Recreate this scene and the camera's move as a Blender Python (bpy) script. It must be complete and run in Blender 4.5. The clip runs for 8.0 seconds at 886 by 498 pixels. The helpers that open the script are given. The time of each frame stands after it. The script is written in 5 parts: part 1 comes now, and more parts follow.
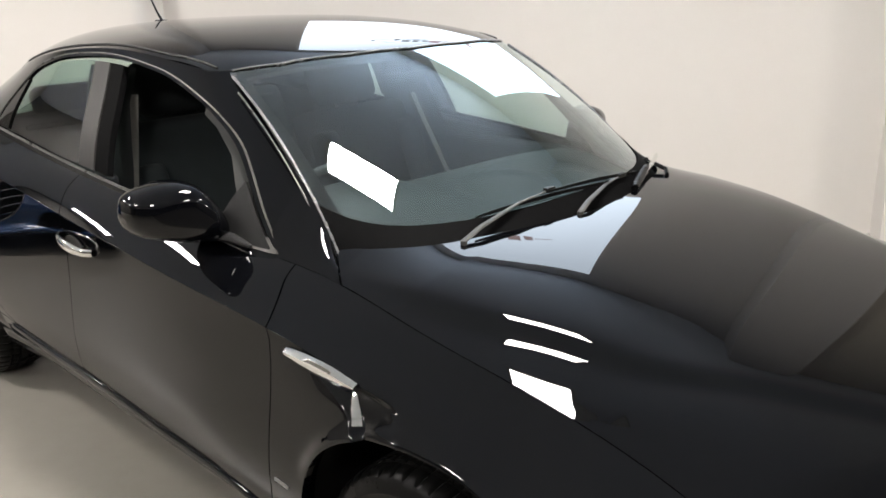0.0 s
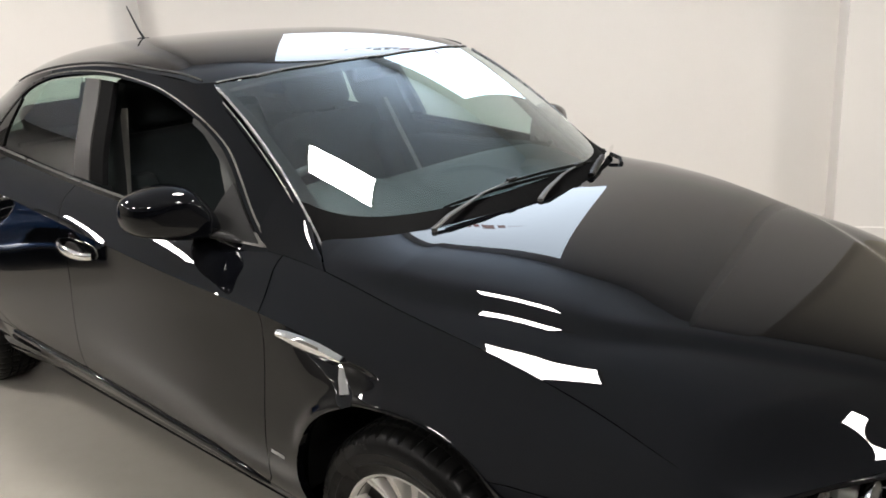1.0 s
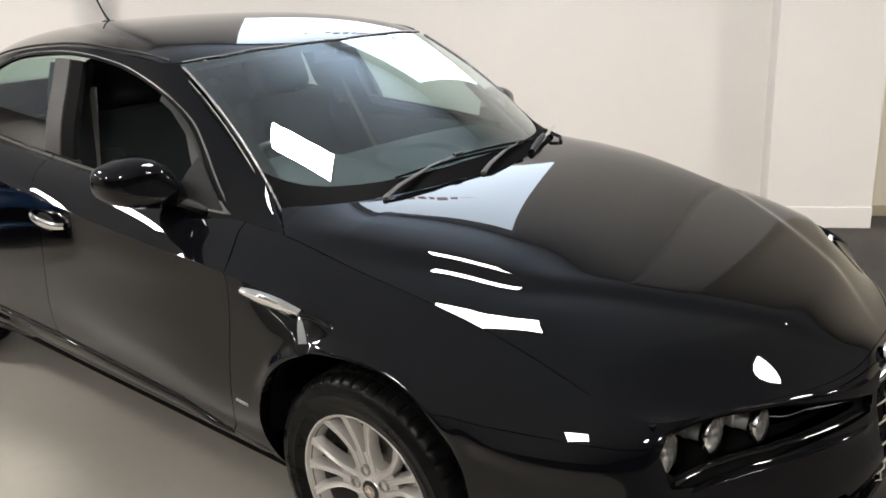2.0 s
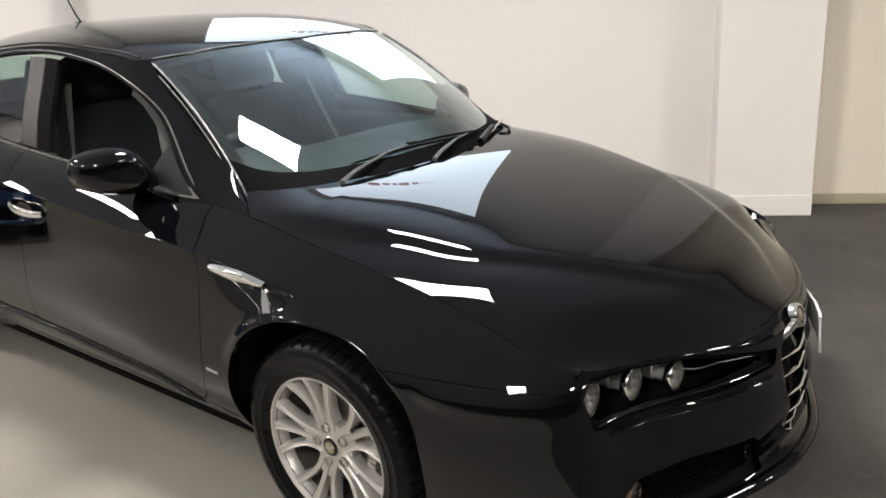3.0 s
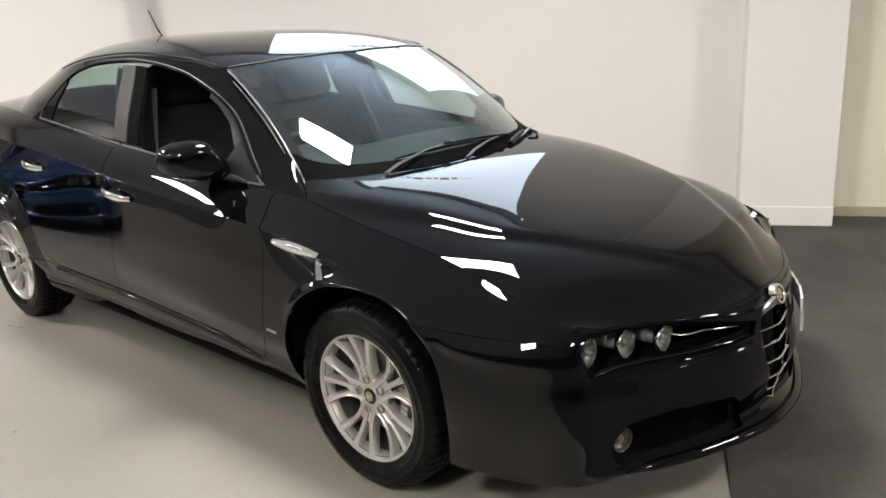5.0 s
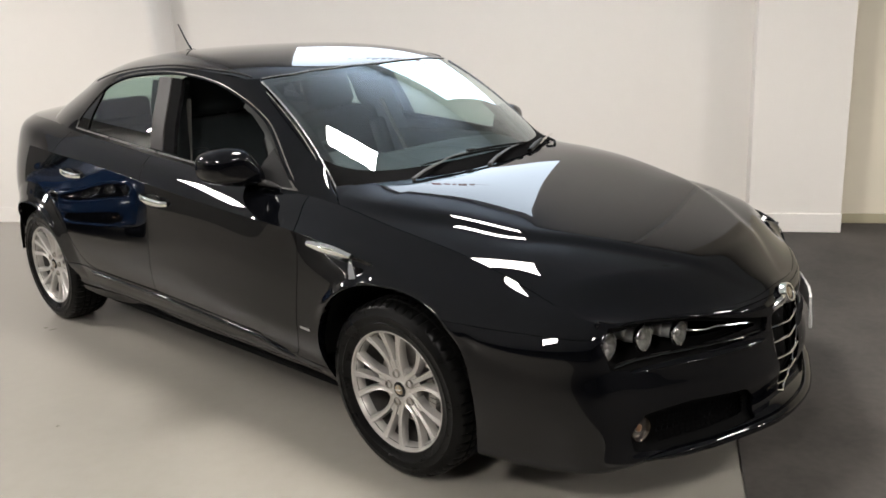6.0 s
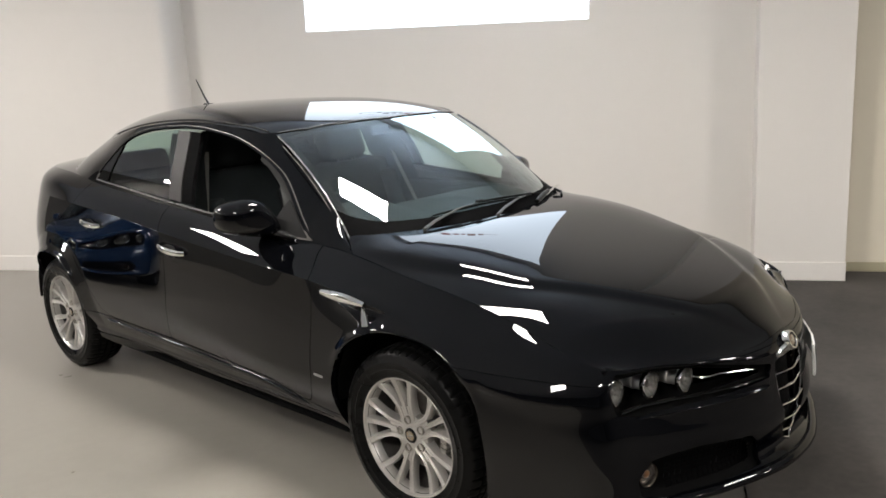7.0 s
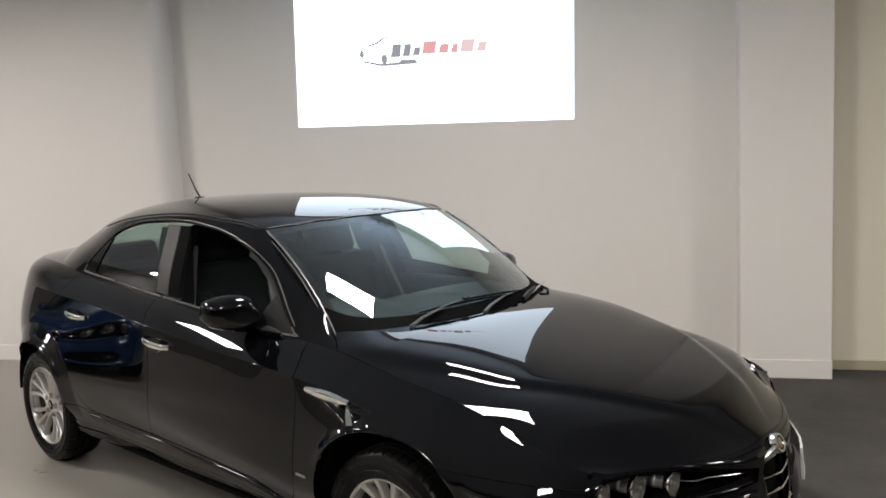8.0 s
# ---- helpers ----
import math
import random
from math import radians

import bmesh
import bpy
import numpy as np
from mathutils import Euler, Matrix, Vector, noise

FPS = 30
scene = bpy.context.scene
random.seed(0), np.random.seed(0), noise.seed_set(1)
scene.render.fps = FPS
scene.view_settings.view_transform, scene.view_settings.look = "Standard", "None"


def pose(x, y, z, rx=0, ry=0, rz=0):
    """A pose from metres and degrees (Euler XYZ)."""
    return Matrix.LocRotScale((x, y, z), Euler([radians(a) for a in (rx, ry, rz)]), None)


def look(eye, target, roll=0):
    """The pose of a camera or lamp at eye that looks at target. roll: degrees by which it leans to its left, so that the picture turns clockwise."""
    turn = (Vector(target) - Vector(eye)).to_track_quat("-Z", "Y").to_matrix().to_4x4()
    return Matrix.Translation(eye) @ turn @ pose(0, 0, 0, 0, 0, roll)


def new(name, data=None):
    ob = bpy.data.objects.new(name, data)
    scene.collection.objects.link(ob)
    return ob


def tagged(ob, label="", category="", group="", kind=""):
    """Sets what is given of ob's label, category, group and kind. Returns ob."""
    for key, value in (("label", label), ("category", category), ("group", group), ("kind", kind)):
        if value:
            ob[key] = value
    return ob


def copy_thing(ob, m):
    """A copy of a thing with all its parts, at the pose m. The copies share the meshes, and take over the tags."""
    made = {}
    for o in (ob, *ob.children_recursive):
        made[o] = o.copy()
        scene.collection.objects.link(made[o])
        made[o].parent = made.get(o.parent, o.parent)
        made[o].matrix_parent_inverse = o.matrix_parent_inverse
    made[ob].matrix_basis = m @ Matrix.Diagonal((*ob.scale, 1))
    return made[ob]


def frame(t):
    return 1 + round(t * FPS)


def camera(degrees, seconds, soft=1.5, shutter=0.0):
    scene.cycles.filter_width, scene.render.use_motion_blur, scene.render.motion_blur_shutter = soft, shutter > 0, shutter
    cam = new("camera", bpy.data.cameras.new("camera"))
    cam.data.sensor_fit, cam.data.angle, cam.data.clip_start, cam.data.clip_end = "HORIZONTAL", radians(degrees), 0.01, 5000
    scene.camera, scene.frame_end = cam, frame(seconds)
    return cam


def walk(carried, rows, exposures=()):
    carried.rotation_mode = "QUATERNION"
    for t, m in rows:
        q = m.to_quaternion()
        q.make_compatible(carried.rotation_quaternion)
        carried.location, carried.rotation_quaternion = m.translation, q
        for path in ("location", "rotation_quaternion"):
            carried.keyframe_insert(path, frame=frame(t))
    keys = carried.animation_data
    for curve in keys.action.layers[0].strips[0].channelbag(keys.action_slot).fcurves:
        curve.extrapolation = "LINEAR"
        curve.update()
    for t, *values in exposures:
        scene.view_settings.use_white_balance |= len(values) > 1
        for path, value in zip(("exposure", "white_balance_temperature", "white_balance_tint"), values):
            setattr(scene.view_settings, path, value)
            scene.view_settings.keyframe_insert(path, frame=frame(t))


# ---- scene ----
# ---- the camera and its walk ----
cam = camera(56.7, 8.0, soft=1.7)
PATH = [
    (0, (0.978, -1.776, 1.509), (-0.359, -0.419, 0.899), -2.1),
    (0.5, (1.09, -1.803, 1.53), (-0.26, -0.459, 0.92), -3.2),
    (1, (1.137, -1.907, 1.522), (-0.171, -0.518, 0.923), -4.1),
    (1.5, (1.203, -2.024, 1.52), (-0.05, -0.593, 0.901), -3.7),
    (2, (1.31, -2.046, 1.523), (0.074, -0.605, 0.893), -3.3),
    (3.5, (1.573, -2.297, 1.513), (0.396, -0.803, 0.894), -3.5),
    (4, (1.642, -2.4, 1.519), (0.433, -0.925, 0.916), -2.9),
    (4.5, (1.738, -2.406, 1.512), (0.475, -0.972, 0.922), -2.7),
    (6, (1.857, -2.602, 1.528), (0.551, -1.19, 0.978), -3.2),
    (6.5, (1.884, -2.652, 1.533), (0.567, -1.233, 1.029), -3.2),
    (7, (1.904, -2.667, 1.553), (0.57, -1.242, 1.117), -3.3),
    (7.5, (1.911, -2.661, 1.567), (0.579, -1.206, 1.238), -2.8),
    (8, (1.916, -2.67, 1.585), (0.587, -1.192, 1.362), -2.5),
]
EXPOSURES = [(0, 0.36), (4.5, 0.34), (6.3, 0.18), (7.2, -0.05), (8, -0.3)]
walk(cam, [(t, look(eye, target, roll)) for t, eye, target, roll in PATH], EXPOSURES)

# ---- light ----
PANEL_GLOW = 104.0
SCREEN_GLOW = 4.0
world = bpy.data.worlds.new("world")
scene.world = world
world.use_nodes = True
world.node_tree.nodes["Background"].inputs["Color"].default_value = (0.9, 0.92, 1.0, 1)
world.node_tree.nodes["Background"].inputs["Strength"].default_value = 0.02

# ---- materials ----
def material(name, colour, rough=0.5, metal=0.0, coat=0.0, noise_scale=0.0, vary=0.0, bump=0.0, bump_scale=200.0, rough_vary=0.0, spec=0.5, emit=0.0, coat_ior=1.43):
    """A principled material with variation at two scales and fine relief."""
    m = bpy.data.materials.new(name)
    m.use_nodes = True
    nt = m.node_tree
    b = nt.nodes["Principled BSDF"]
    b.inputs["Base Color"].default_value = (*colour, 1)
    b.inputs["Roughness"].default_value = rough
    b.inputs["Metallic"].default_value = metal
    b.inputs["Specular IOR Level"].default_value = spec
    b.inputs["Coat Weight"].default_value = coat
    b.inputs["Coat Roughness"].default_value = 0.015
    b.inputs["Coat IOR"].default_value = coat_ior
    if emit:
        b.inputs["Emission Color"].default_value = (*colour, 1)
        b.inputs["Emission Strength"].default_value = emit
    tc = nt.nodes.new("ShaderNodeTexCoord")
    if vary or rough_vary:
        n1 = nt.nodes.new("ShaderNodeTexNoise")
        n1.inputs["Scale"].default_value = noise_scale
        n1.inputs["Detail"].default_value = 6
        n2 = nt.nodes.new("ShaderNodeTexNoise")
        n2.inputs["Scale"].default_value = noise_scale * 14
        n2.inputs["Detail"].default_value = 3
        nt.links.new(tc.outputs["Object"], n1.inputs["Vector"])
        nt.links.new(tc.outputs["Object"], n2.inputs["Vector"])
        add = nt.nodes.new("ShaderNodeMath")
        add.operation = "MULTIPLY_ADD"
        nt.links.new(n2.outputs["Fac"], add.inputs[0])
        add.inputs[1].default_value = 0.35
        nt.links.new(n1.outputs["Fac"], add.inputs[2])
        rng = nt.nodes.new("ShaderNodeMapRange")
        nt.links.new(add.outputs[0], rng.inputs["Value"])
        rng.inputs["From Min"].default_value, rng.inputs["From Max"].default_value = 0.35, 1.0
        if vary:
            mix = nt.nodes.new("ShaderNodeMix")
            mix.data_type = "RGBA"
            mix.inputs["A"].default_value = (*[c * (1 - vary) for c in colour], 1)
            mix.inputs["B"].default_value = (*[min(1, c * (1 + vary)) for c in colour], 1)
            nt.links.new(rng.outputs["Result"], mix.inputs["Factor"])
            nt.links.new(mix.outputs["Result"], b.inputs["Base Color"])
        if rough_vary:
            rr = nt.nodes.new("ShaderNodeMapRange")
            rr.inputs["To Min"].default_value, rr.inputs["To Max"].default_value = max(0, rough - rough_vary), rough + rough_vary
            nt.links.new(rng.outputs["Result"], rr.inputs["Value"])
            nt.links.new(rr.outputs["Result"], b.inputs["Roughness"])
    if bump:
        n3 = nt.nodes.new("ShaderNodeTexNoise")
        n3.inputs["Scale"].default_value = bump_scale
        n3.inputs["Detail"].default_value = 4
        nt.links.new(tc.outputs["Object"], n3.inputs["Vector"])
        bp = nt.nodes.new("ShaderNodeBump")
        bp.inputs["Strength"].default_value = bump
        bp.inputs["Distance"].default_value = 0.002
        nt.links.new(n3.outputs["Fac"], bp.inputs["Height"])
        nt.links.new(bp.outputs["Normal"], b.inputs["Normal"])
    return m


def glass_material(name, tint, gloss=(1.0, 1.0, 1.0), rough=0.0, least=0.115, falloff=4.6):
    """Thin glass: a tinted clear pane whose gloss follows Fresnel."""
    m = bpy.data.materials.new(name)
    m.use_nodes = True
    nt = m.node_tree
    nt.nodes.remove(nt.nodes["Principled BSDF"])
    out = nt.nodes["Material Output"]
    clear = nt.nodes.new("ShaderNodeBsdfTransparent")
    clear.inputs["Color"].default_value = (*tint, 1)
    shine = nt.nodes.new("ShaderNodeBsdfGlossy")
    shine.inputs["Roughness"].default_value = rough
    shine.inputs["Color"].default_value = (*gloss, 1)
    edge = nt.nodes.new("ShaderNodeLayerWeight")
    edge.inputs["Blend"].default_value = 0.5
    power = nt.nodes.new("ShaderNodeMath")
    power.operation = "POWER"
    power.inputs[1].default_value = falloff
    mul = nt.nodes.new("ShaderNodeMath")
    mul.operation = "MULTIPLY_ADD"
    mul.use_clamp = True
    mul.inputs[1].default_value = 0.95
    mul.inputs[2].default_value = least
    mix = nt.nodes.new("ShaderNodeMixShader")
    nt.links.new(edge.outputs["Facing"], power.inputs[0])
    nt.links.new(power.outputs[0], mul.inputs[0])
    nt.links.new(mul.outputs[0], mix.inputs[0])
    nt.links.new(clear.outputs[0], mix.inputs[1])
    nt.links.new(shine.outputs[0], mix.inputs[2])
    nt.links.new(mix.outputs[0], out.inputs["Surface"])
    return m


def glow_material(name, colour, strength):
    m = bpy.data.materials.new(name)
    m.use_nodes = True
    nt = m.node_tree
    nt.nodes.remove(nt.nodes["Principled BSDF"])
    e = nt.nodes.new("ShaderNodeEmission")
    e.inputs["Color"].default_value = (*colour, 1)
    e.inputs["Strength"].default_value = strength
    nt.links.new(e.outputs[0], nt.nodes["Material Output"].inputs["Surface"])
    return m


PAINT = material("black_paint", (0.0016, 0.0018, 0.0025), 0.5, 0.0, 1.0, 3.0, 0.25, 0.0, spec=0.0, coat_ior=1.44)
BLUE_PAINT = material("blue_paint", (0.010, 0.040, 0.120), 0.25, 0.2, 1.0, 3.0, 0.2)
UNDER = material("dark_seam", (0.004, 0.004, 0.004), 0.8, spec=0.04)
MATT = material("matt_black", (0.0028, 0.0028, 0.003), 0.65, 0, 0, 30, 0.3, 0.1, 500, spec=0.03)
PLASTIC = material("black_plastic", (0.010, 0.010, 0.010), 0.5, 0, 0, 40, 0.3, 0.15, 600, spec=0.22)
SATIN = material("satin_black_trim", (0.028, 0.027, 0.026), 0.40, 0, 0, 20, 0.2, 0.05, 800, spec=0.25)
GLOSS_TRIM = material("gloss_black_trim", (0.006, 0.006, 0.006), 0.3, 0, 1.0, 5, 0.2, spec=0.0)
BRIGHT_TRIM = material("dull_metal_trim", (0.33, 0.33, 0.33), 0.26, 0.85, 0, 20, 0.1, 0, 0, 0.05)
WINDOW_TRIM = material("satin_window_trim", (0.14, 0.137, 0.13), 0.30, 0.6, 0, 20, 0.15, 0, 0, 0.06)
FOG_BOWL = material("fog_bowl", (0.09, 0.075, 0.06), 0.2, 0.8)
RUBBER = material("tyre_rubber", (0.0045, 0.0045, 0.0044), 0.30, 0, 0, 15, 0.35, 0.15, 300, 0.08, spec=0.09)
CHROME = material("chrome", (0.82, 0.82, 0.80), 0.10, 1.0, 0, 20, 0.05, 0, 0, 0.04)
ALLOY = material("alloy_silver", (0.49, 0.475, 0.45), 0.33, 0.65, 0.4, 10, 0.08, 0.03, 500, 0.06)
STEEL = material("brake_steel", (0.32, 0.30, 0.28), 0.42, 1.0, 0, 30, 0.25, 0.1, 250, 0.1)
# Darker than the alloy: the shade behind the spokes is put into the colour.
BARREL = material("shaded_barrel_metal", (0.075, 0.070, 0.065), 0.55, 0.4, 0, 25, 0.3, 0.2, 200)
CALIPER = material("caliper_metal", (0.35, 0.33, 0.30), 0.5, 0.6, 0, 30, 0.3, 0.2, 200)
CLOTH = material("dark_cloth", (0.009, 0.0125, 0.0135), 0.9, 0, 0, 12, 0.35, 0.4, 900)
DASH = material("dash_vinyl", (0.010, 0.0145, 0.015), 0.6, 0, 0, 20, 0.2, 0.3, 700)
LINING = material("roof_lining", (0.05, 0.05, 0.05), 0.9, 0, 0, 10, 0.1, 0.2, 700)
BELT_WEB = material("belt_webbing", (0.22, 0.21, 0.19), 0.75, 0, 0, 40, 0.2, 0.3, 900)
PILLAR_TRIM = material("pillar_trim", (0.035, 0.037, 0.036), 0.7, 0, 0, 20, 0.1, 0.15, 600, spec=0.3)
WIPER_ARM = material("wiper_arm", (0.045, 0.044, 0.041), 0.42, 0, 0, 40, 0.25, 0.05, 500, spec=0.5)
GLASS = glass_material("window_glass", (0.66, 0.80, 0.74))
SCREEN_GLASS = glass_material("windscreen_glass", (0.80, 0.91, 0.92), least=0.16, falloff=3.0, gloss=(0.91, 0.985, 1.0))
LENS = glass_material("lamp_lens", (0.95, 0.96, 0.96))
MIRROR = material("mirror_glass", (0.9, 0.9, 0.9), 0.01, 1.0)
REFLECTOR = material("lamp_reflector", (0.16, 0.155, 0.14), 0.34, 0.6, 0, 60, 0.2)
TUBE = material("satin_chrome", (0.72, 0.72, 0.70), 0.30, 0.75, 0, 40, 0.1)
AMBER = material("amber_bulb", (0.22, 0.10, 0.04), 0.3)
RED = material("badge_red", (0.35, 0.03, 0.03), 0.3, 0, 0.5)
GOLD = material("badge_dull", (0.25, 0.19, 0.12), 0.35, 0.4, 0.3)
PLATE = material("plate_white", (0.75, 0.75, 0.73), 0.35, 0, 0.4, 20, 0.04)
GREY_TEXT = material("emblem_grey", (0.40, 0.40, 0.40), 0.3, 0.7)
WALL = material("wall_paint", (0.72, 0.69, 0.65), 0.6, 0, 0, 0.8, 0.025, 0.08, 60, 0.05)
WALL_WARM = material("wall_paint_cream", (0.66, 0.61, 0.50), 0.6, 0, 0, 0.8, 0.03, 0.08, 60)
SKIRT = material("skirting_paint", (0.74, 0.71, 0.67), 0.45, 0, 0, 3, 0.03, 0.05, 60)
OLIVE = material("olive_skirting_paint", (0.36, 0.33, 0.23), 0.5, 0, 0, 3, 0.05, 0.05, 60)
# The ceiling's blue is the projector's light, put into its colour.
CEIL = material("ceiling_blue_lit", (0.80, 0.86, 0.95), 0.8, 0, 0, 2, 0.04, 0.1, 60)
FLOOR = material("painted_floor", (0.252, 0.235, 0.207), 0.34, 0, 0, 1.1, 0.13, 0.02, 30, 0.09, spec=0.28)
CARPET = material("grey_carpet", (0.046, 0.041, 0.036), 0.85, 0, 0, 2.2, 0.65, 0.5, 220, 0.05)
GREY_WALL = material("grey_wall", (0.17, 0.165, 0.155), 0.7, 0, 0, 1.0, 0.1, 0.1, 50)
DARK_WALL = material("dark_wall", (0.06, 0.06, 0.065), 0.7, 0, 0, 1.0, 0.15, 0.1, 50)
PANEL = glow_material("light_panel", (1.0, 0.948, 0.90), PANEL_GLOW)
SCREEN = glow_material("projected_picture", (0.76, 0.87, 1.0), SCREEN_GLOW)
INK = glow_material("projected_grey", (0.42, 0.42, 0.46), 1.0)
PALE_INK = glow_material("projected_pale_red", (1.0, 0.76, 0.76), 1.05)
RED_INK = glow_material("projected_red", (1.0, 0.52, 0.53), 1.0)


# ---- building helpers ----
def mesh_object(name, verts, faces, mat, parent=None, label="", normals=None, smooth=True):
    me = bpy.data.meshes.new(name)
    me.from_pydata([tuple(map(float, v)) for v in verts], [], faces)
    me.materials.append(mat)
    if smooth:
        me.polygons.foreach_set("use_smooth", [True] * len(me.polygons))
    me.validate()
    if normals is not None and len(normals) == len(me.vertices):
        me.normals_split_custom_set_from_vertices([tuple(map(float, n)) for n in normals])
    ob = new(name, me)
    if parent:
        ob.parent = parent
    if label:
        ob["label"] = label
    return ob


def part(name, bm, mat, parent, label="", smooth=True):
    """Links a bmesh as one mesh object under a thing or a part."""
    me = bpy.data.meshes.new(name)
    bm.normal_update()
    bm.to_mesh(me)
    bm.free()
    me.materials.append(mat)
    if smooth:
        me.polygons.foreach_set("use_smooth", [True] * len(me.polygons))
        me.set_sharp_from_angle(angle=radians(38))
    ob = new(name, me)
    if parent:
        ob.parent = parent
    if label:
        ob["label"] = label
    return ob


def thing(name, label, category, at=(0, 0, 0), group="", kind=""):
    e = new(name)
    e.empty_display_size = 0.1
    e.location = at
    return tagged(e, label, category, group, kind)


def add_box(bm, lo, hi, bevel=0.0, m=None, segments=2):
    r = bmesh.ops.create_cube(bm, size=1.0)
    s = Vector(hi) - Vector(lo)
    c = (Vector(hi) + Vector(lo)) / 2
    vs = r["verts"]
    for v in vs:
        v.co = Vector((v.co.x * s.x, v.co.y * s.y, v.co.z * s.z)) + c
    if bevel:
        es = list({e for v in vs for e in v.link_edges})
        r2 = bmesh.ops.bevel(bm, geom=es, offset=bevel, segments=segments, affect="EDGES", profile=0.6)
        vs = list({v for f in r2["faces"] for v in f.verts} | {v for v in vs if v.is_valid})
    if m is not None:
        bmesh.ops.transform(bm, matrix=m, verts=vs)
    return vs


def add_tube(bm, pts, radius, sides=10, caps=True, flat=(1.0, 1.0)):
    """A round or oval bar along a line of points; radius may be a list."""
    rings = []
    n = len(pts)
    pts = [Vector(p) for p in pts]
    rad = radius if isinstance(radius, (list, tuple)) else [radius] * n
    up = Vector((0, 0, 1))
    for i, p in enumerate(pts):
        d = (pts[min(i + 1, n - 1)] - pts[max(i - 1, 0)]).normalized()
        a = d.cross(up)
        if a.length < 1e-3:
            a = d.cross(Vector((1, 0, 0)))
        a.normalize()
        b = a.cross(d)
        rings.append([bm.verts.new(p + rad[i] * (flat[0] * math.cos(k) * a + flat[1] * math.sin(k) * b)) for k in (2 * math.pi * j / sides for j in range(sides))])
    for r, q in zip(rings, rings[1:]):
        for j in range(sides):
            bm.faces.new((r[j], r[(j + 1) % sides], q[(j + 1) % sides], q[j]))
    if caps:
        bm.faces.new(rings[0][::-1])
        bm.faces.new(rings[-1])


def add_lathe(bm, profile, steps=48, m=None):
    """Turns a profile of (radius, height) round the z axis."""
    rings = []
    new_verts = []
    for r, z in profile:
        ring = []
        for j in range(steps):
            a = 2 * math.pi * j / steps
            ring.append(bm.verts.new((r * math.cos(a), r * math.sin(a), z)))
        rings.append(ring)
        new_verts += ring
    for p, q in zip(rings, rings[1:]):
        for j in range(steps):
            bm.faces.new((p[j], p[(j + 1) % steps], q[(j + 1) % steps], q[j]))
    if m is not None:
        bmesh.ops.transform(bm, matrix=m, verts=new_verts)
    return rings


def spline(knots, values):
    """A natural cubic spline through the values; returns a function of the parameter."""
    t = np.asarray(knots, float)
    y = np.asarray(values, float)
    y = y.reshape(len(t), -1)
    n = len(t)
    h = np.diff(t)
    a = np.zeros((n, n))
    r = np.zeros((n, y.shape[1]))
    a[0, 0] = a[-1, -1] = 1
    for i in range(1, n - 1):
        a[i, i - 1], a[i, i], a[i, i + 1] = h[i - 1], 2 * (h[i - 1] + h[i]), h[i]
        r[i] = 6 * ((y[i + 1] - y[i]) / h[i] - (y[i] - y[i - 1]) / h[i - 1])
    m2 = np.linalg.solve(a, r)

    def f(s):
        s = np.atleast_1d(np.asarray(s, float))
        i = np.clip(np.searchsorted(t, s) - 1, 0, n - 2)
        hi = h[i][:, None]
        d0 = (t[i + 1] - s)[:, None]
        d1 = (s - t[i])[:, None]
        return m2[i] * d0**3 / (6 * hi) + m2[i + 1] * d1**3 / (6 * hi) + (y[i] / hi - m2[i] * hi / 6) * d0 + (y[i + 1] / hi - m2[i + 1] * hi / 6) * d1

    return f


def curve1(pairs):
    """A smooth function through (x, value) pairs."""
    pairs = sorted(pairs)
    f = spline([p[0] for p in pairs], [p[1] for p in pairs])
    lo, hi = pairs[0][0], pairs[-1][0]
    return lambda x: f(np.clip(np.asarray(x, float).ravel(), lo, hi))[:, 0].reshape(np.shape(x))


def grid_normals(p, flip=False):
    du = np.gradient(p, axis=0)
    dv = np.gradient(p, axis=1)
    n = np.cross(du, dv)
    n /= np.linalg.norm(n, axis=-1, keepdims=True) + 1e-12
    return -n if flip else n


def polygon(points, steps=0):
    """A closed outline; with steps, rounded by a closed Catmull-Rom curve."""
    p = np.asarray(points, float)
    if not steps:
        return p
    out = []
    n = len(p)
    for i in range(n):
        a, b, c, d = p[i - 1], p[i], p[(i + 1) % n], p[(i + 2) % n]
        for s in np.arange(steps) / steps:
            out.append(0.5 * ((2 * b) + (c - a) * s + (2 * a - 5 * b + 4 * c - d) * s * s + (3 * b - a - 3 * c + d) * s**3))
    return np.array(out)


def inside(poly, q):
    """Signed distance of points q (n, 2) to an outline: negative within."""
    a = poly
    b = np.roll(poly, -1, axis=0)
    best = np.full(len(q), 1e9)
    odd = np.zeros(len(q), bool)
    for (ax, ay), (bx, by) in zip(a, b):
        ex, ey = bx - ax, by - ay
        wx, wy = q[:, 0] - ax, q[:, 1] - ay
        s = np.clip((wx * ex + wy * ey) / (ex * ex + ey * ey + 1e-12), 0, 1)
        best = np.minimum(best, (wx - s * ex) ** 2 + (wy - s * ey) ** 2)
        if ay != by:
            cross = ((ay > q[:, 1]) != (by > q[:, 1])) & (q[:, 0] < ex * (q[:, 1] - ay) / (by - ay) + ax)
            odd ^= cross
    d = np.sqrt(best)
    return np.where(odd, -d, d)


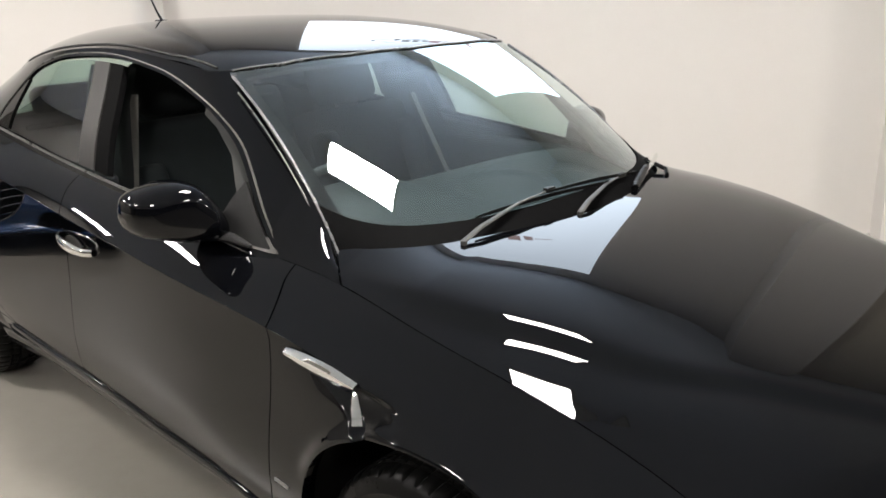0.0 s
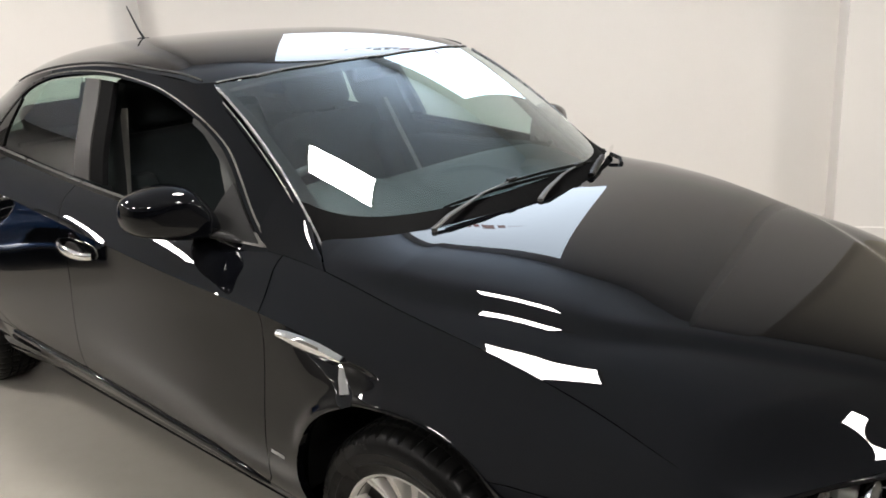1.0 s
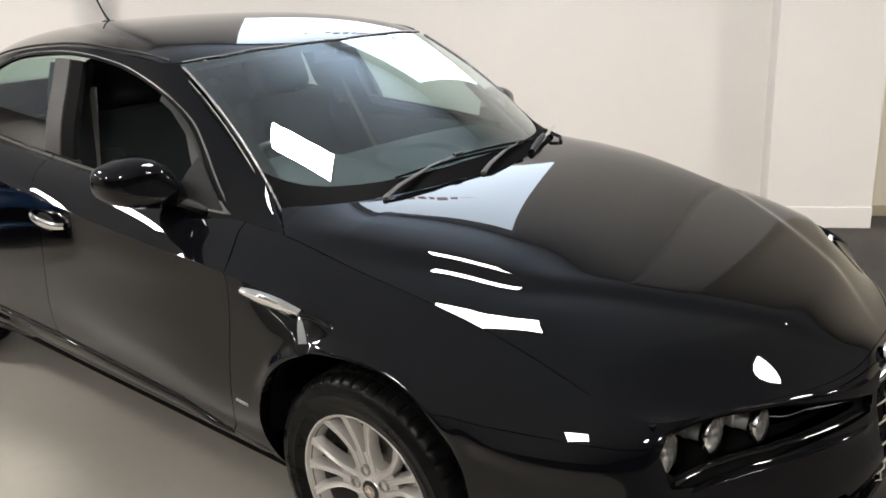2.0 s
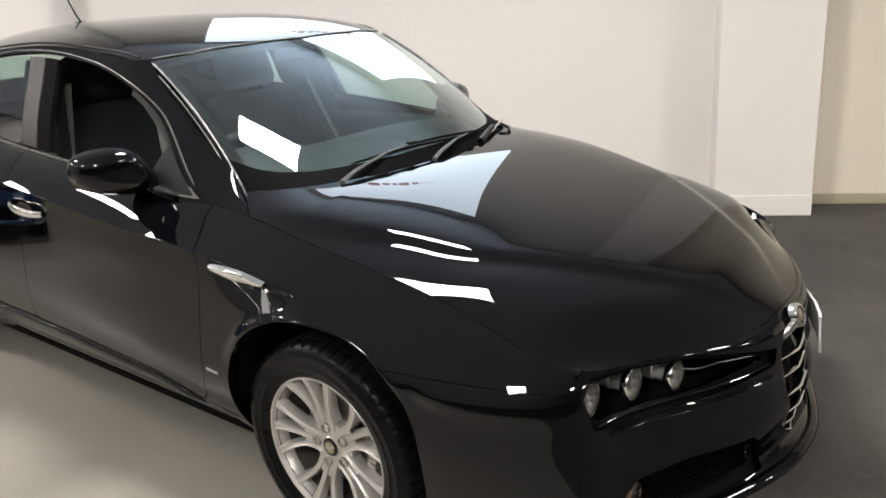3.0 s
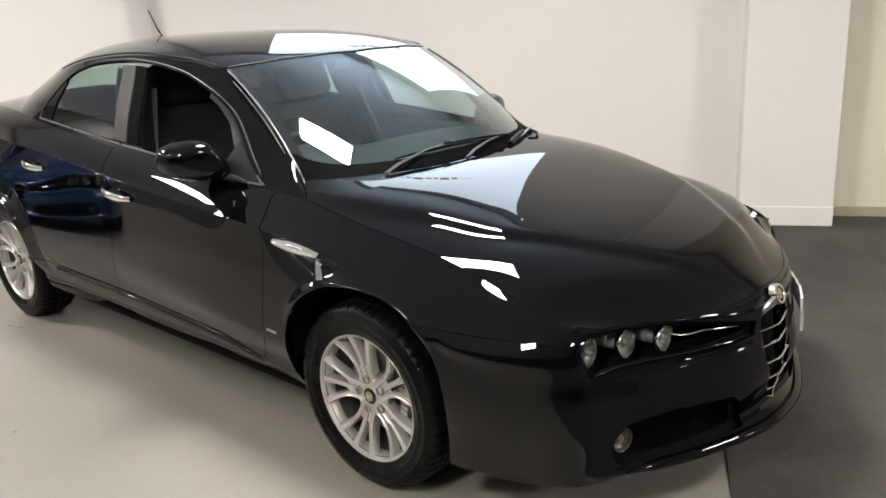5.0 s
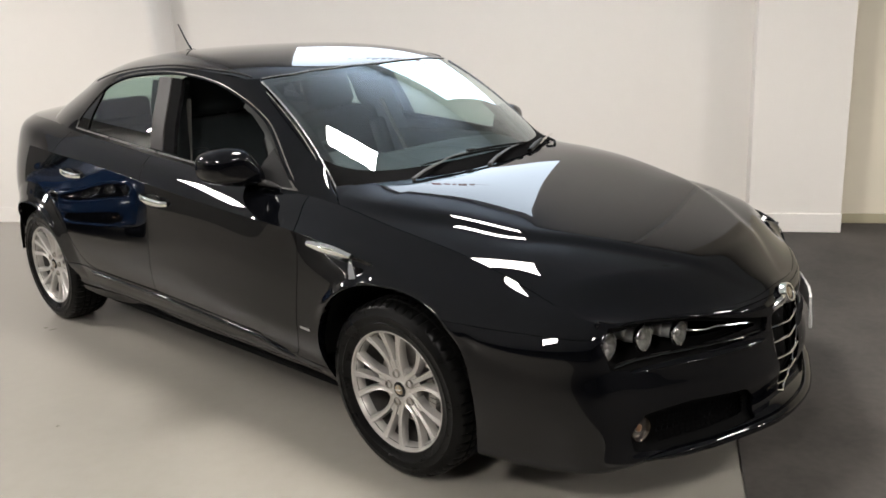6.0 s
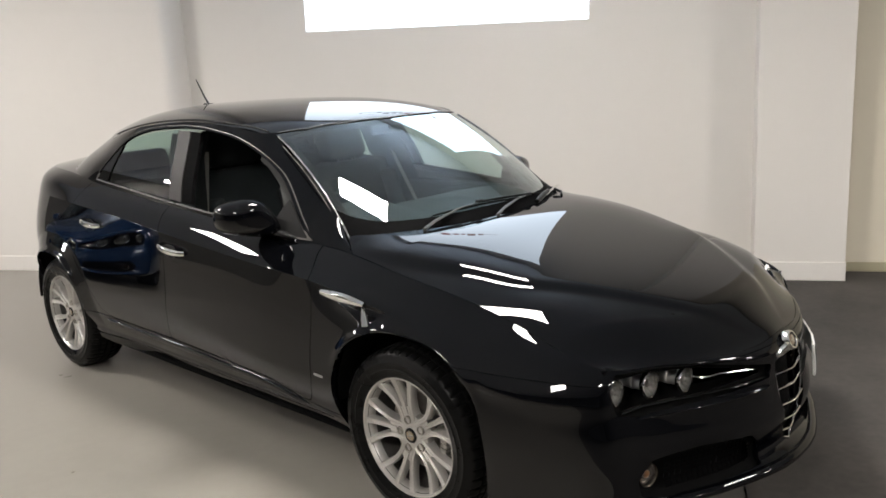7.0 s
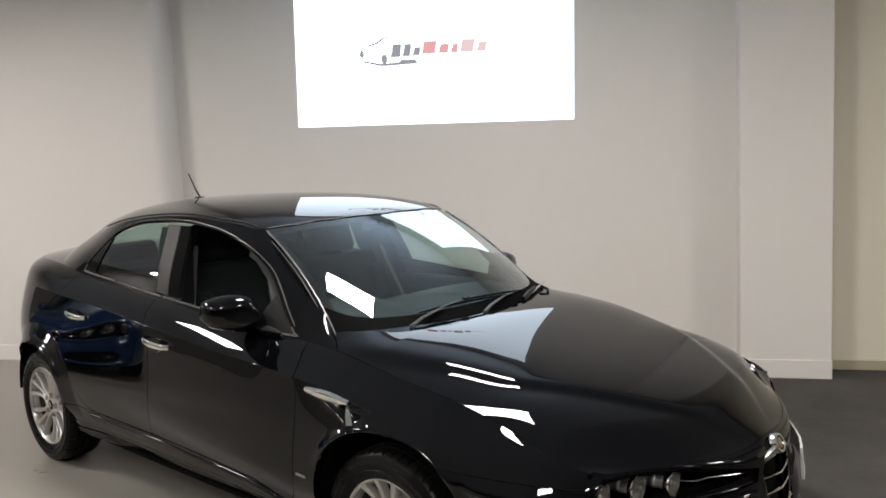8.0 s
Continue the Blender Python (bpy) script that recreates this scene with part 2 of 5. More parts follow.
def clipped(name, grid, normals, fields, mat, parent, label="", depth=0.012, lift=0.0):
    """The part of a sampled surface where every field is negative, with clean cut edges and a rim turned inwards."""
    nu, nv = grid.shape[:2]
    k = len(fields)
    att = np.concatenate([grid + lift * normals, normals] + [f.reshape(nu, nv, 1) for f in fields], axis=2)
    f = att[..., 6:]
    quads = np.stack([f[:-1, :-1], f[1:, :-1], f[1:, 1:], f[:-1, 1:]], 2)
    whole = (quads <= 0).all((2, 3))
    maybe = ~whole & (quads <= 0).any(2).all(2)
    verts, faces, where = [], [], {}
    mu, mv = nu // 2, nv // 2
    turn = np.dot(np.cross(grid[mu + 1, mv] - grid[mu, mv], grid[mu, mv + 1] - grid[mu, mv]), normals[mu, mv]) < 0

    def put(key, row):
        if key not in where:
            where[key] = len(verts)
            verts.append(row)
        return where[key]

    for i, j in np.argwhere(whole):
        faces.append([put((a, b), att[a, b]) for a, b in ((i, j), (i + 1, j), (i + 1, j + 1), (i, j + 1))])
    for i, j in np.argwhere(maybe):
        ring = [((a, b), att[a, b]) for a, b in ((i, j), (i + 1, j), (i + 1, j + 1), (i, j + 1))]
        for c in range(6, 6 + k):
            out = []
            for (ka, ra), (kb, rb) in zip(ring, ring[1:] + ring[:1]):
                if ra[c] <= 0:
                    out.append((ka, ra))
                if (ra[c] <= 0) != (rb[c] <= 0):
                    s = ra[c] / (ra[c] - rb[c])
                    row = ra + s * (rb - ra)
                    out.append((tuple(np.round(row[:3], 5)), row))
            ring = out
            if len(ring) < 3:
                break
        if len(ring) >= 3:
            ids = []
            for key, row in ring:
                v = put(key, row)
                if v not in ids:
                    ids.append(v)
            if len(ids) >= 3:
                faces.append(ids)
    if turn:
        faces = [fc[::-1] for fc in faces]
    v = np.array(verts)
    pos = [r[:3] for r in v]
    nor = [r[3:6] / (np.linalg.norm(r[3:6]) + 1e-9) for r in v]
    if depth:
        edges = {}
        for fc in faces:
            for a, b in zip(fc, fc[1:] + fc[:1]):
                edges[(a, b)] = edges.get((a, b), 0) + 1
        rim = [(a, b) for a, b in edges if (b, a) not in edges]
        extra = {}

        def low(a, step):
            if (a, step) not in extra:
                extra[(a, step)] = len(pos)
                pos.append(pos[a] - step * nor[a])
                nor.append(nor[a])
            return extra[(a, step)]

        for a, b in rim:
            e = pos[b] - pos[a]
            side = np.cross(e, nor[a])
            side = side / (np.linalg.norm(side) + 1e-9)
            ids = []
            for q, step in ((b, 0.0), (a, 0.0), (a, depth), (b, depth)):
                ids.append(len(pos))
                pos.append(pos[q] - step * nor[q])
                nor.append(side)
            faces.append(ids)
    return mesh_object(name, pos, faces, mat, parent, label, nor)

# ---- the room ----
ROOM = Matrix.Translation((0.25, 2.99, 0)) @ pose(0, 0, 0, 0, 0, 27.2)
HEIGHT, BAY = 3.25, 0.26


def slab(name, boxes, mat, label, category, bevel=0.0, smooth=False, segments=2):
    """A piece of the setting, made of butted boxes in the room's own directions."""
    bm = bmesh.new()
    for lo, hi in boxes:
        add_box(bm, lo, hi, bevel, None, segments)
    ob = part(name, bm, mat, None, "", smooth)
    ob.matrix_world = ROOM
    return tagged(ob, label, category, kind="structure")


slab("floor", [((-12, -13, -0.2), (8, BAY + 0.3, 0.0))], FLOOR, "glossy light grey painted concrete floor", "floor")
slab("carpet", [((-0.852, -12.95, 0.0), (7.95, -0.013, 0.006)), ((0.004, -0.013, 0.0), (7.95, BAY - 0.014, 0.006))], CARPET, "dark grey flat carpet over the concrete floor", "carpet")
slab("wall_back", [((-12, BAY, 0), (-0.3, BAY + 0.25, HEIGHT))], WALL, "plain off-white painted wall behind the car", "wall")
slab("wall_bay", [((-0.3, BAY, 0), (8, BAY + 0.25, HEIGHT))], WALL_WARM, "cream painted wall beside the pier", "wall")
slab("pier_right", [((-0.571, 0, 0), (0.0, BAY, HEIGHT))], WALL, "off-white painted pier standing out of the wall", "wall", 0.004)
slab("pier_left", [((-9.0, 0, -0.12), (-4.9, BAY + 0.2, HEIGHT + 0.12))], WALL, "broad off-white painted pier standing out of the wall", "wall", 0.11, True, 8)
# Unseen walls, added; their greys stand in for the dim room mirrored in the car.
slab("wall_left", [((-12.25, -13, 0), (-12, BAY + 0.25, HEIGHT))], GREY_WALL, "unseen side wall, grey for the dim room", "wall")
slab("wall_right", [((8, -13, 0), (8.25, BAY + 0.25, HEIGHT))], DARK_WALL, "unseen side wall, dark grey for the dim room", "wall")
slab("wall_front", [((-12.25, -13.25, 0), (8.25, -13, HEIGHT))], DARK_WALL, "unseen wall behind the camera, dark grey for the dim room", "wall")
slab("ceiling", [((-12.25, -13.25, HEIGHT), (8.25, BAY + 0.25, HEIGHT + 0.2))], CEIL, "plain pale grey ceiling with light panels", "ceiling")
slab("baseboard", [((-0.574, -0.012, 0.006), (0.003, -0.0005, 0.131)), ((-0.583, -0.012, 0.006), (-0.5745, BAY - 0.001, 0.131))], SKIRT, "low off-white skirting board round the pier", "baseboard", 0.003)
slab("baseboard", [((0.004, BAY - 0.013, 0.006), (7.95, BAY - 0.0005, 0.072))], OLIVE, "low olive grey skirting board beside the pier", "baseboard", 0.003)
slab("baseboard", [((-9.0, -0.012, 0.0), (-4.89, -0.0005, 0.131))], SKIRT, "low off-white skirting board along the broad pier", "baseboard", 0.003)
slab("baseboard", [((-4.87, BAY - 0.013, 0.0), (-0.586, BAY - 0.0005, 0.131))], SKIRT, "low off-white skirting board along the wall", "baseboard", 0.003)


def ceiling_light(x, y, w, d, label="lit rectangular white ceiling light panel"):
    """A flat light panel with a thin frame, in the room's own directions."""
    e = thing("ceiling_light", label, "ceiling light", group="ceiling lights")
    e.matrix_world = ROOM @ Matrix.Translation((x, y, HEIGHT))
    bm = bmesh.new()
    for lo, hi in (((-w / 2 - 0.03, -d / 2 - 0.03, -0.03), (w / 2 + 0.03, -d / 2, 0)), ((-w / 2 - 0.03, d / 2, -0.03), (w / 2 + 0.03, d / 2 + 0.03, 0)), ((-w / 2 - 0.03, -d / 2, -0.03), (-w / 2, d / 2, 0)), ((w / 2, -d / 2, -0.03), (w / 2 + 0.03, d / 2, 0))):
        add_box(bm, lo, hi)
    part("light_frame", bm, SKIRT, e, "", False)
    bm = bmesh.new()
    add_box(bm, (-w / 2, -d / 2, -0.022), (w / 2, d / 2, -0.004))
    part("diffuser", bm, PANEL, e, "glowing white diffuser", False)
    return e


# Some panels follow from reflections; unseen ones are added to fill the grid.
for py in (-2.68, -6.6):
    for px in (-11.0, -6.55, -2.08, 2.4, 6.9):
        ceiling_light(px, py, 0.6, 0.6)


def projected_screen():
    """The projector's picture on the wall: a thin lit rectangle with a faint sign of plain shapes on it."""
    e = thing("projected_screen", "bright white projected picture on the wall with a faint sign", "projection")
    e.matrix_world = ROOM
    w, tilt = 2.15, radians(-1.3)
    m = Matrix.Translation((-3.83, BAY - 0.004, 1.865)) @ Matrix.Rotation(-tilt, 4, "Y")
    e.matrix_world = ROOM @ m
    bm = bmesh.new()
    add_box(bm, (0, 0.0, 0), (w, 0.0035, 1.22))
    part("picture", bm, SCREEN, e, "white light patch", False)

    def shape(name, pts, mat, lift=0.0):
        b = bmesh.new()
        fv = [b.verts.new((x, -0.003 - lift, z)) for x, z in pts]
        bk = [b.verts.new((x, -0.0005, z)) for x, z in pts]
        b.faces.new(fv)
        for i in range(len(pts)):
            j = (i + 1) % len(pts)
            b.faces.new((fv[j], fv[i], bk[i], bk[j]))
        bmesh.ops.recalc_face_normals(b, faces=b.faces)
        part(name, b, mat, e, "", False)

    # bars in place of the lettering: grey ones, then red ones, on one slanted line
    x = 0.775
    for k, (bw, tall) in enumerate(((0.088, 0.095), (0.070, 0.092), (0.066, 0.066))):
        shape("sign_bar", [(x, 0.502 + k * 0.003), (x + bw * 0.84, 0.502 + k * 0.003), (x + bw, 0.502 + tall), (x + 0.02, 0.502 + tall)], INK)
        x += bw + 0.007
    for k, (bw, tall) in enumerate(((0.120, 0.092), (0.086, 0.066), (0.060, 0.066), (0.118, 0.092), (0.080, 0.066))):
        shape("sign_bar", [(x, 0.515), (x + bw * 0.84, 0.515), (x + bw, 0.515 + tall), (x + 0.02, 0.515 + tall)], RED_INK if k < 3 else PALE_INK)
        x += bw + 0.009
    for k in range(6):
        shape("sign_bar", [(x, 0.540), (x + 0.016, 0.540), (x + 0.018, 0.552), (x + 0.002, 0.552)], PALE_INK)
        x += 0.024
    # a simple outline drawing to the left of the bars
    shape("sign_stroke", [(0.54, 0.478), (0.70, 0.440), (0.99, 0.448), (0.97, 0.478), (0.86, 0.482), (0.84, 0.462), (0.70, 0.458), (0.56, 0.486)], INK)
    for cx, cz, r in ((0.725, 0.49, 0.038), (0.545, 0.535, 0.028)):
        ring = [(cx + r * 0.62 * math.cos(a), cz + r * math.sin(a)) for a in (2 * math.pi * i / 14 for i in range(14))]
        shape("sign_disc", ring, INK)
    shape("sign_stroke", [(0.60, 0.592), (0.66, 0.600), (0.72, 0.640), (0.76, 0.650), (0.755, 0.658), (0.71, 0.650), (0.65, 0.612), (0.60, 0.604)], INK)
    return e


projected_screen()

# ---- the car: surfaces ----
# Lines that run round the lower body from the middle of the nose to the middle of the tail: forward x, half width, height.
TOP = [(0.928, 0, 0.622), (0.915, 0.17, 0.614), (0.828, 0.4, 0.622), (0.732, 0.565, 0.628), (0.656, 0.69, 0.65), (0.427, 0.712, 0.724), (0.17, 0.722, 0.795), (-0.13, 0.724, 0.843), (-0.45, 0.718, 0.893), (-0.72, 0.748, 0.918), (-0.95, 0.767, 0.94), (-1.5, 0.77, 0.985), (-2, 0.76, 1.028), (-2.4, 0.738, 1.058), (-2.75, 0.7, 1.086), (-3.08, 0.648, 1.096), (-3.3, 0.545, 1.092), (-3.44, 0.43, 1.088), (-3.51, 0.235, 1.086), (-3.53, 0, 1.086)]
ROLL = [(0.95, 0, 0.598), (0.94, 0.175, 0.594), (0.832, 0.41, 0.608), (0.73, 0.575, 0.611), (0.671, 0.709, 0.622), (0.42, 0.778, 0.686), (0.16, 0.798, 0.735), (-0.14, 0.798, 0.79), (-0.44, 0.791, 0.844), (-0.72, 0.815, 0.877), (-0.95, 0.82, 0.9), (-1.5, 0.827, 0.948), (-2, 0.814, 0.992), (-2.4, 0.798, 1.015), (-2.75, 0.77, 1.036), (-3.08, 0.722, 1.052), (-3.32, 0.605, 1.048), (-3.48, 0.48, 1.035), (-3.56, 0.25, 1.02), (-3.575, 0, 1.02)]
CREASE = [(0.962, 0, 0.565), (0.945, 0.18, 0.556), (0.826, 0.415, 0.556), (0.73, 0.59, 0.558), (0.682, 0.728, 0.578), (0.42, 0.848, 0.602), (0.15, 0.862, 0.678), (-0.15, 0.85, 0.752), (-0.44, 0.861, 0.803), (-0.72, 0.866, 0.824), (-0.95, 0.868, 0.84), (-1.5, 0.87, 0.888), (-2, 0.866, 0.933), (-2.4, 0.855, 0.953), (-2.75, 0.824, 0.965), (-3.08, 0.765, 0.965), (-3.34, 0.625, 0.955), (-3.51, 0.49, 0.95), (-3.59, 0.26, 0.945), (-3.605, 0, 0.945)]
UPPER = [(0.972, 0, 0.51), (0.95, 0.18, 0.502), (0.843, 0.42, 0.497), (0.745, 0.605, 0.496), (0.69, 0.739, 0.515), (0.42, 0.862, 0.548), (0.15, 0.879, 0.6), (-0.15, 0.889, 0.655), (-0.44, 0.876, 0.71), (-0.72, 0.879, 0.733), (-0.95, 0.88, 0.75), (-1.5, 0.882, 0.785), (-2, 0.88, 0.82), (-2.4, 0.88, 0.83), (-2.75, 0.862, 0.835), (-3.08, 0.803, 0.83), (-3.35, 0.655, 0.825), (-3.525, 0.505, 0.82), (-3.605, 0.27, 0.815), (-3.62, 0, 0.815)]
MIDDLE = [(0.974, 0, 0.45), (0.958, 0.18, 0.443), (0.86, 0.425, 0.438), (0.762, 0.615, 0.438), (0.7, 0.748, 0.452), (0.42, 0.874, 0.47), (0.15, 0.894, 0.525), (-0.15, 0.902, 0.57), (-0.44, 0.893, 0.6), (-0.72, 0.894, 0.617), (-0.95, 0.894, 0.63), (-1.5, 0.896, 0.65), (-2, 0.897, 0.675), (-2.4, 0.9, 0.69), (-2.75, 0.884, 0.69), (-3.08, 0.82, 0.69), (-3.35, 0.67, 0.69), (-3.53, 0.51, 0.69), (-3.62, 0.27, 0.69), (-3.635, 0, 0.69)]
LOWER = [(0.985, 0, 0.35), (0.97, 0.18, 0.345), (0.876, 0.425, 0.343), (0.776, 0.62, 0.343), (0.712, 0.757, 0.352), (0.42, 0.878, 0.36), (0.15, 0.903, 0.39), (-0.15, 0.905, 0.43), (-0.44, 0.902, 0.43), (-0.72, 0.903, 0.435), (-0.95, 0.903, 0.44), (-1.5, 0.904, 0.45), (-2, 0.905, 0.46), (-2.4, 0.905, 0.48), (-2.75, 0.882, 0.49), (-3.08, 0.805, 0.5), (-3.35, 0.66, 0.51), (-3.52, 0.505, 0.52), (-3.61, 0.27, 0.52), (-3.625, 0, 0.52)]
DOORLINE = [(0.978, 0, 0.24), (0.964, 0.17, 0.236), (0.88, 0.42, 0.235), (0.786, 0.619, 0.236), (0.716, 0.755, 0.254), (0.42, 0.872, 0.262), (0.15, 0.9, 0.27), (-0.15, 0.862, 0.27), (-0.44, 0.838, 0.27), (-0.72, 0.836, 0.271), (-0.95, 0.836, 0.272), (-1.5, 0.838, 0.277), (-2, 0.842, 0.282), (-2.4, 0.865, 0.29), (-2.75, 0.857, 0.3), (-3.08, 0.785, 0.31), (-3.33, 0.64, 0.33), (-3.49, 0.49, 0.34), (-3.58, 0.26, 0.34), (-3.595, 0, 0.34)]
LIP = [(1.01, 0, 0.205), (0.997, 0.15, 0.201), (0.886, 0.435, 0.198), (0.792, 0.6, 0.199), (0.712, 0.745, 0.201), (0.42, 0.858, 0.205), (0.15, 0.89, 0.205), (-0.15, 0.84, 0.21), (-0.44, 0.784, 0.205), (-0.72, 0.778, 0.205), (-0.95, 0.776, 0.205), (-1.5, 0.778, 0.205), (-2, 0.786, 0.21), (-2.4, 0.842, 0.22), (-2.75, 0.817, 0.24), (-3.08, 0.745, 0.26), (-3.28, 0.605, 0.27), (-3.43, 0.46, 0.28), (-3.51, 0.25, 0.28), (-3.525, 0, 0.28)]
KEEL = [(0.93, 0, 0.168), (0.915, 0.15, 0.166), (0.81, 0.4, 0.165), (0.71, 0.53, 0.166), (0.66, 0.68, 0.17), (0.42, 0.79, 0.17), (0.15, 0.76, 0.17), (-0.15, 0.755, 0.17), (-0.44, 0.745, 0.165), (-0.72, 0.743, 0.165), (-0.95, 0.742, 0.165), (-1.5, 0.744, 0.165), (-2, 0.75, 0.17), (-2.4, 0.765, 0.18), (-2.75, 0.752, 0.2), (-3.08, 0.685, 0.22), (-3.2, 0.555, 0.23), (-3.33, 0.42, 0.24), (-3.41, 0.23, 0.24), (-3.425, 0, 0.24)]


def ring_surface(rows, nu, nv, v_knots=None):
    """A surface round the car through closed lines given for one half; returns the whole grid, left half first."""
    full = []
    for row in rows:
        half = np.array([(x, -w, z) for x, w, z in row])
        left = half[::-1] * (1, -1, 1)
        full.append(np.concatenate([left[:-1], half]))
    full = np.array(full)
    mid = full[len(full) // 2]
    t = np.r_[0, np.cumsum(np.sqrt(np.linalg.norm(np.diff(mid, axis=0), axis=1)))]
    k = len(rows)
    fu = spline(t, full.transpose(1, 0, 2).reshape(len(t), -1))
    # even steps along the length of the middle line
    dense = np.linspace(t[0], t[-1], 4000)
    line = fu(dense).reshape(4000, k, 3)[:, k // 2]
    run = np.r_[0, np.cumsum(np.linalg.norm(np.diff(line, axis=0), axis=1))]
    s = np.interp(np.linspace(0, run[-1], nu), run, dense)
    along = fu(s).reshape(nu, k, 3)
    step = np.linalg.norm(np.diff(along, axis=1), axis=2).mean(0)
    tv = np.r_[0, np.cumsum(step)]
    fv = spline(tv, along.transpose(1, 0, 2).reshape(k, -1))
    return fv(np.linspace(0, tv[-1], nv)).reshape(nv, nu, 3).transpose(1, 0, 2)


ROWS = [KEEL, LIP, DOORLINE, LOWER, MIDDLE, UPPER, CREASE, ROLL, TOP]


def ease(v):
    """A smooth step from 0 to 1."""
    v = np.clip(v, 0, 1)
    return v * v * (3 - 2 * v)


def body_surface(nu, below, above):
    """The body's sides and ends: smooth at the nose and tail, folded to a sharp waist crease along the doors."""
    full = []
    for row in ROWS:
        half = np.array([(x, -w, z) for x, w, z in row])
        full.append(np.concatenate([half[::-1][:-1] * (1, -1, 1), half]))
    full = np.array(full)
    k, fold = len(ROWS), 6
    mid = full[k // 2]
    t = np.r_[0, np.cumsum(np.sqrt(np.linalg.norm(np.diff(mid, axis=0), axis=1)))]
    fu = spline(t, full.transpose(1, 0, 2).reshape(len(t), -1))
    dense = np.linspace(t[0], t[-1], 4000)
    line = fu(dense).reshape(4000, k, 3)[:, k // 2]
    run = np.r_[0, np.cumsum(np.linalg.norm(np.diff(line, axis=0), axis=1))]
    along = fu(np.interp(np.linspace(0, run[-1], nu), run, dense)).reshape(nu, k, 3)
    tv = np.r_[0, np.cumsum(np.linalg.norm(np.diff(along, axis=1), axis=2).mean(0))]
    rows = along.transpose(1, 0, 2).reshape(k, -1)
    low = tv[fold] * (1 - (1 - np.linspace(0, 1, below)) ** 1.22)
    high = tv[fold] + (tv[-1] - tv[fold]) * np.linspace(0, 1, above) ** 1.22
    v = np.r_[low, high[1:]]
    soft = spline(tv, rows)(v)
    sharp = np.concatenate([spline(tv[: fold + 1], rows[: fold + 1])(low), spline(tv[fold:], rows[fold:])(high[1:])])
    shape = lambda q: q.reshape(len(v), nu, 3).transpose(1, 0, 2)
    x = along[:, fold, 0]
    on = (ease((-.17 - x) / .12) * ease((x + 3.25) / .40))[:, None, None]
    return shape(soft) * (1 - on) + shape(sharp) * on


BODY = body_surface(1201, 150, 62)


def sculpt(g):
    """Door crease, flared arch lips and the hollow behind the wing blade, worked into the body sides."""
    p = g.copy()
    x, y, z = p[..., 0], p[..., 1], p[..., 2]
    flank = np.clip((np.abs(y) - .60) / .15, 0, 1)
    push = np.zeros_like(x)
    # rounded upper edge of the sill
    push = push + .009 * np.clip((-.38 - x) / .06, 0, 1) * np.clip((x + 2.36) / .06, 0, 1) * np.exp(-(((z - .281) / .013) ** 2))
    for poly in (FRONT_ARCH, REAR_ARCH):
        q = np.stack([x.ravel(), z.ravel()], 1)
        near = np.full(len(q), 1.0)
        pick = (np.abs(q[:, 0] - poly[:, 0].mean()) < .6) & (q[:, 1] < .9)
        near[pick] = inside(poly, q[pick])
        near = near.reshape(x.shape)
        high = np.clip((z - .50) / .10, 0, 1)
        push = push + .010 * high * np.exp(-((near - .004) / .020) ** 2)
        if poly is REAR_ARCH:
            # the rear wing swells out round its wheel
            push = push + .026 * ease((z - .30) / .10) * ease((.93 - z) / .12) * np.clip(1 - np.maximum(near, 0) / .105, 0, 1) ** 1.1
    # crease along the bumper's side, from the arch to the lamps
    d = z - (.588 - .02 * (x - .3))
    on = np.clip((x - .34) / .10, 0, 1) * np.clip((.66 - x) / .14, 0, 1)
    push = push + .0030 * on * np.where(d < 0, np.exp(-np.abs(d) / .030), np.exp(-np.abs(d) / .020))
    # hollow under the blade: a hump rises to it from the door, and it runs out forwards into the wing
    hump = np.interp(x, (-.40, -.32, -.24, -.20, -.17, -.10), (.772, .752, .722, .702, .672, .60))
    push = push - .019 * ease((z - hump) / .034) * (1 - ease((x + .195) / .15)) * ease((x + .41) / .15) * ease((.7765 - .093 * (x + .398) - z) / .016)
    p[..., 1] += np.sign(y) * push * flank
    # thin proud lip under the lamps
    edge = np.clip((x - .60) / .08, 0, 1) * np.clip((np.abs(y) - .13) / .05, 0, 1) * np.clip((.66 - np.abs(y)) / .14, 0, 1)
    p[..., 0] += .007 * edge * np.where(z < .482, np.exp(-np.abs(z - .482) / .022), np.exp(-np.abs(z - .482) / .008))
    return p


def oval(c):
    """Squares a circle off a little, as a wheel arch is."""
    return math.copysign(abs(c) ** 0.83, c)


FRONT_ARCH = polygon([(.005 + .362 * oval(math.cos(a)), .315 + .370 * oval(math.sin(a))) for a in np.linspace(-.25, math.pi + .25, 40)] + [(-.33, 0), (.34, 0)])
REAR_ARCH = polygon([(-2.70 + .360 * oval(math.cos(a)), .315 + .360 * oval(math.sin(a))) for a in np.linspace(-.25, math.pi + .25, 40)] + [(-3.04, 0), (-2.36, 0)])
BODY = sculpt(BODY)
BODY_N = grid_normals(BODY)
if BODY_N[BODY.shape[0] // 2, BODY.shape[1] // 2, 0] < 0:
    BODY_N = -BODY_N

# roof: middle height, edge height and edge half width along the car
roof_mid = curve1([(-.80, 1.300), (-.87, 1.332), (-1.0, 1.366), (-1.2, 1.400), (-1.6, 1.426), (-2.0, 1.424), (-2.4, 1.400), (-2.7, 1.350)])
roof_edge = curve1([(-.80, 1.20), (-1.0, 1.302), (-1.25, 1.340), (-1.5, 1.358), (-1.8, 1.355), (-2.1, 1.330), (-2.32, 1.296), (-2.7, 1.215)])
